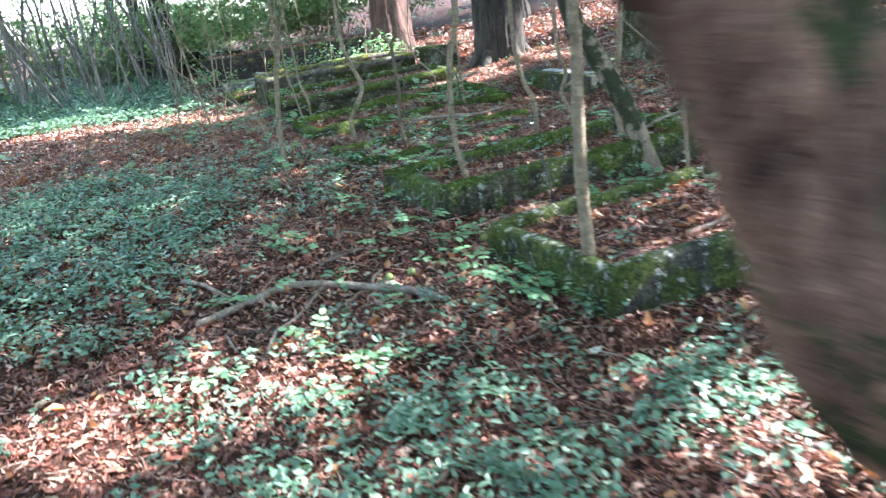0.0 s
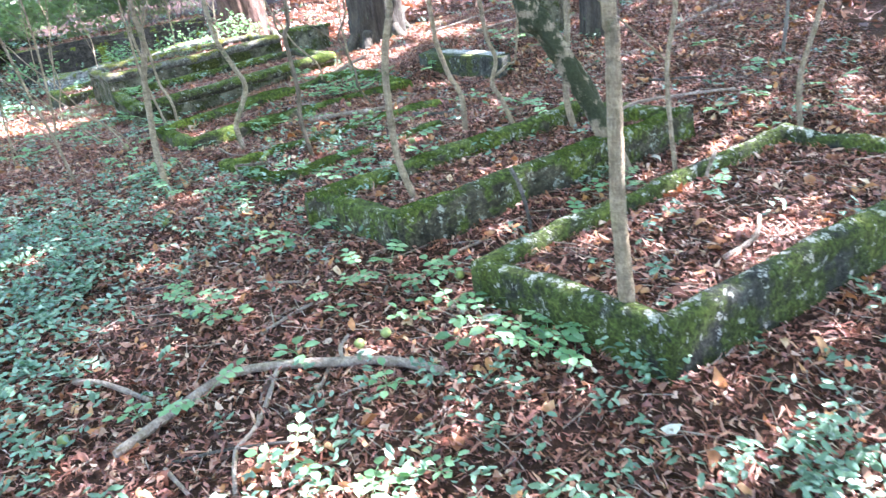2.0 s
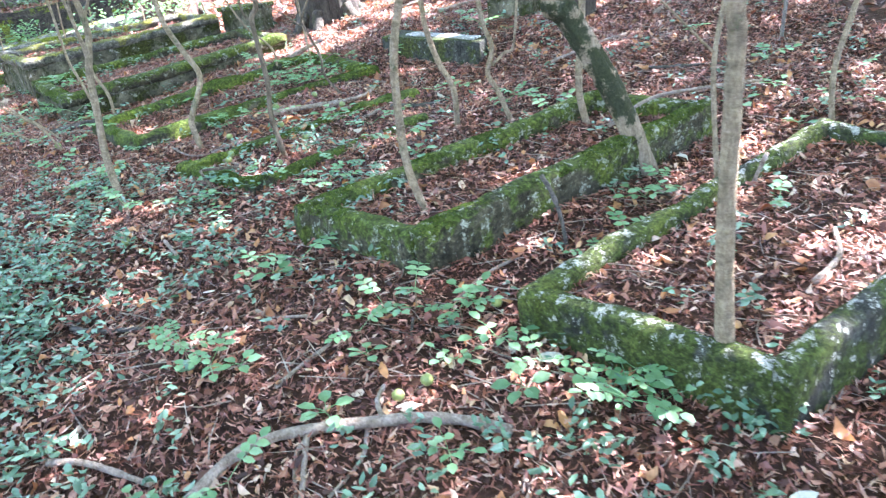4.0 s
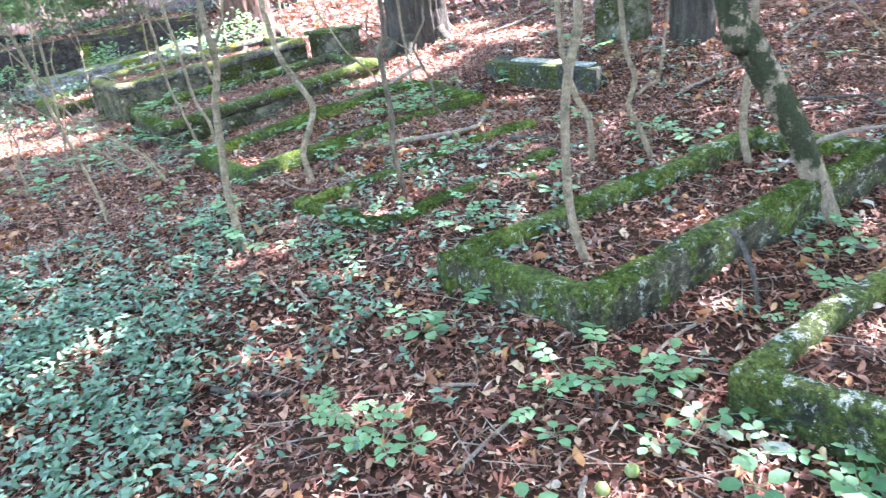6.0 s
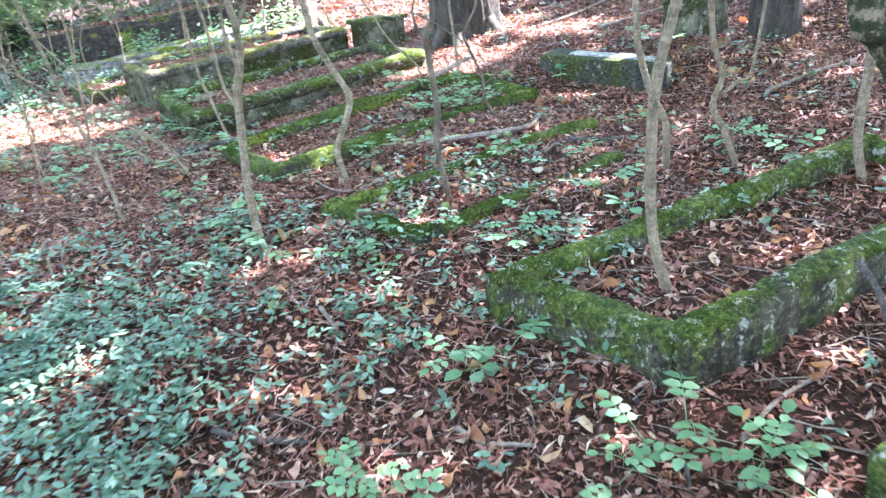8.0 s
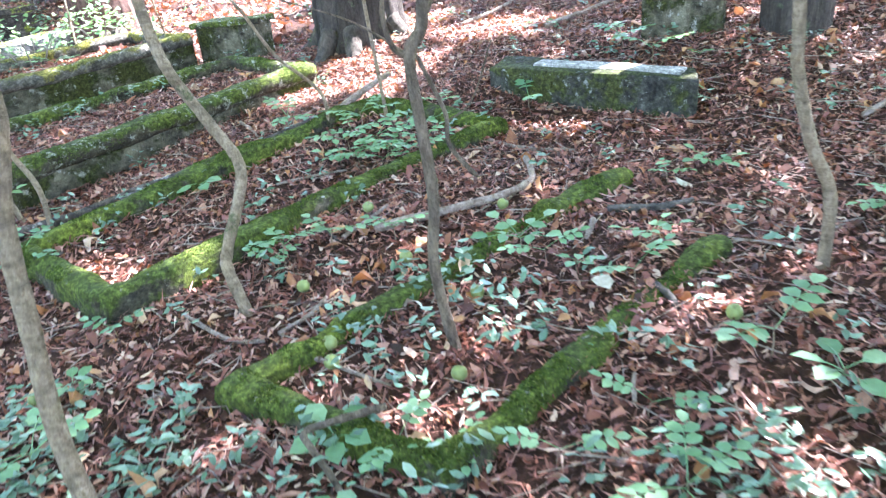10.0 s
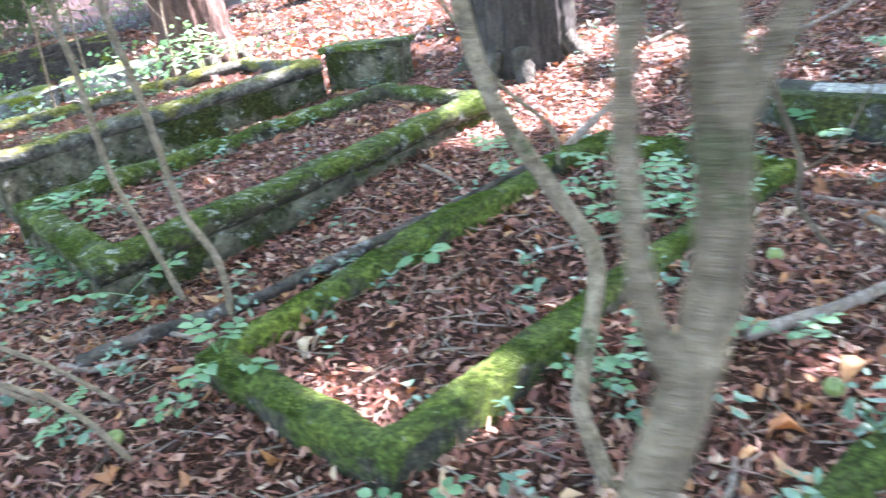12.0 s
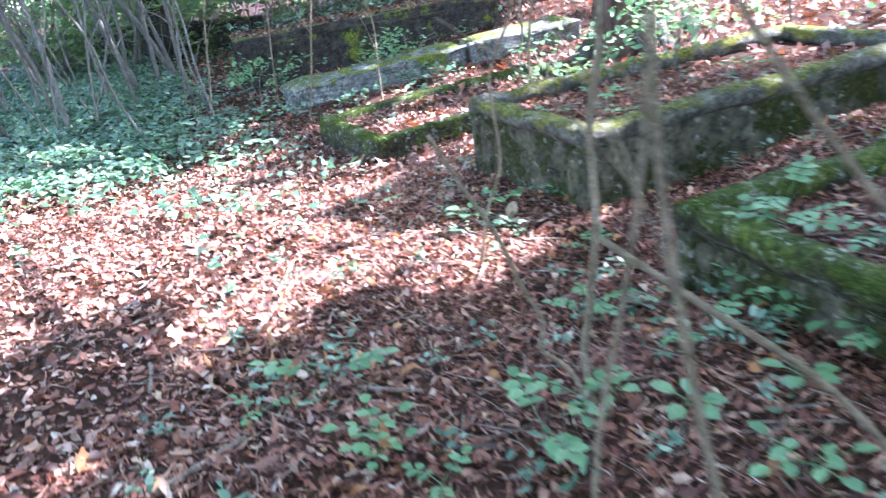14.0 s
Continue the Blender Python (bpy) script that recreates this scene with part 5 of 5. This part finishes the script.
shrub(-2.75, 14.2, 0.5, 0.25, 260, 0.075, "sunlit leafy shrub at the foot of the big tree", 3, 0.15)
shrub(-3.9, 14.4, 0.5, 0.2, 160, 0.07, "low leafy shrub among broken slabs", 4, 0.05)
shrub(-5.9, 16.9, 0.6, 0.25, 200, 0.08, "leafy shrub growing over a stone block", 5, 0.1)
shrub(-8.0, 16.6, 0.7, 0.25, 240, 0.08, "leafy shrub beside the dark tomb", 6, 0.05)
shrub(-4.9, 5.6, 0.5, 0.5, 160, 0.09, "leafy sapling crown at the edge of the path", 7, 0.6)
shrub(-2.9, 12.3, 0.35, 0.12, 90, 0.07, "seedlings sprouting inside the box grave", 8, 0.45)
brng = random.Random(31)
for k in range(70):
    a = radians(brng.uniform(28, 172) if k < 40 else brng.uniform(108, 165))
    d = brng.uniform(23, 34) if k < 40 else brng.uniform(17.5, 24)
    x, y = -1 + d * math.cos(a), 6 + d * math.sin(a)
    shrub(x, y, brng.uniform(1.2, 2.4), brng.uniform(0.7, 1.6), 620, 0.2, "dense green undergrowth at the edge of the wood", 100 + k, brng.uniform(0.1, 1.2), CANOPY)
for k in range(46):
    u, back = brng.random(), brng.uniform(1.2, 5.5)
    x, y = -6.5 - 17 * u + 0.4 * back, 21.8 + 7.0 * u + 0.92 * back
    shrub(x, y, brng.uniform(1.0, 1.9), brng.uniform(0.6, 1.3), 520, 0.16, "dark green undergrowth behind the rubble wall", 300 + k, brng.uniform(0.1, 0.7), CANOPY)
# unseen ring added behind the walk to hold back skylight from the horizon
for k in range(44):
    a = radians(182 + 200 * (k + 0.5) / 44)
    d = brng.uniform(13, 19)
    shrub(-1 + d * math.cos(a), 6 + d * math.sin(a), brng.uniform(1.8, 2.8), brng.uniform(1.4, 2.6), 460, 0.42, "unseen tall undergrowth added to block low sky light", 400 + k, brng.uniform(0.6, 2.6), CANOPY)
for k in range(40):
    a = radians(brng.uniform(-10, 190))
    d = brng.uniform(20, 42)
    x, y = -1 + d * math.cos(a), 7 + d * math.sin(a)
    z = float(floor_z(x, y)) - 0.2
    t = thing("tree", (x, y, z), "distant tree trunk in the wood", "tree", "trees behind")
    r = brng.uniform(0.1, 0.28)
    v, f = tube([(0, 0, 0), (brng.uniform(-0.2, 0.2), 0.1, 3), (brng.uniform(-0.4, 0.4), 0.2, 9)], r, r * 0.6, 12, 0.1, k, 0.3)
    part("trunk", mesh_from("trunk", v, f, TREEBARK), t)
    q = np.random.default_rng(k).normal(0, 1, (260, 3)) * (1.8, 1.8, 1.2) + (0, 0, 8)
    part("crown", leaves_mesh("crown", q, 0.5, CANOPY, 0.6, 0.3, 500 + k), t)
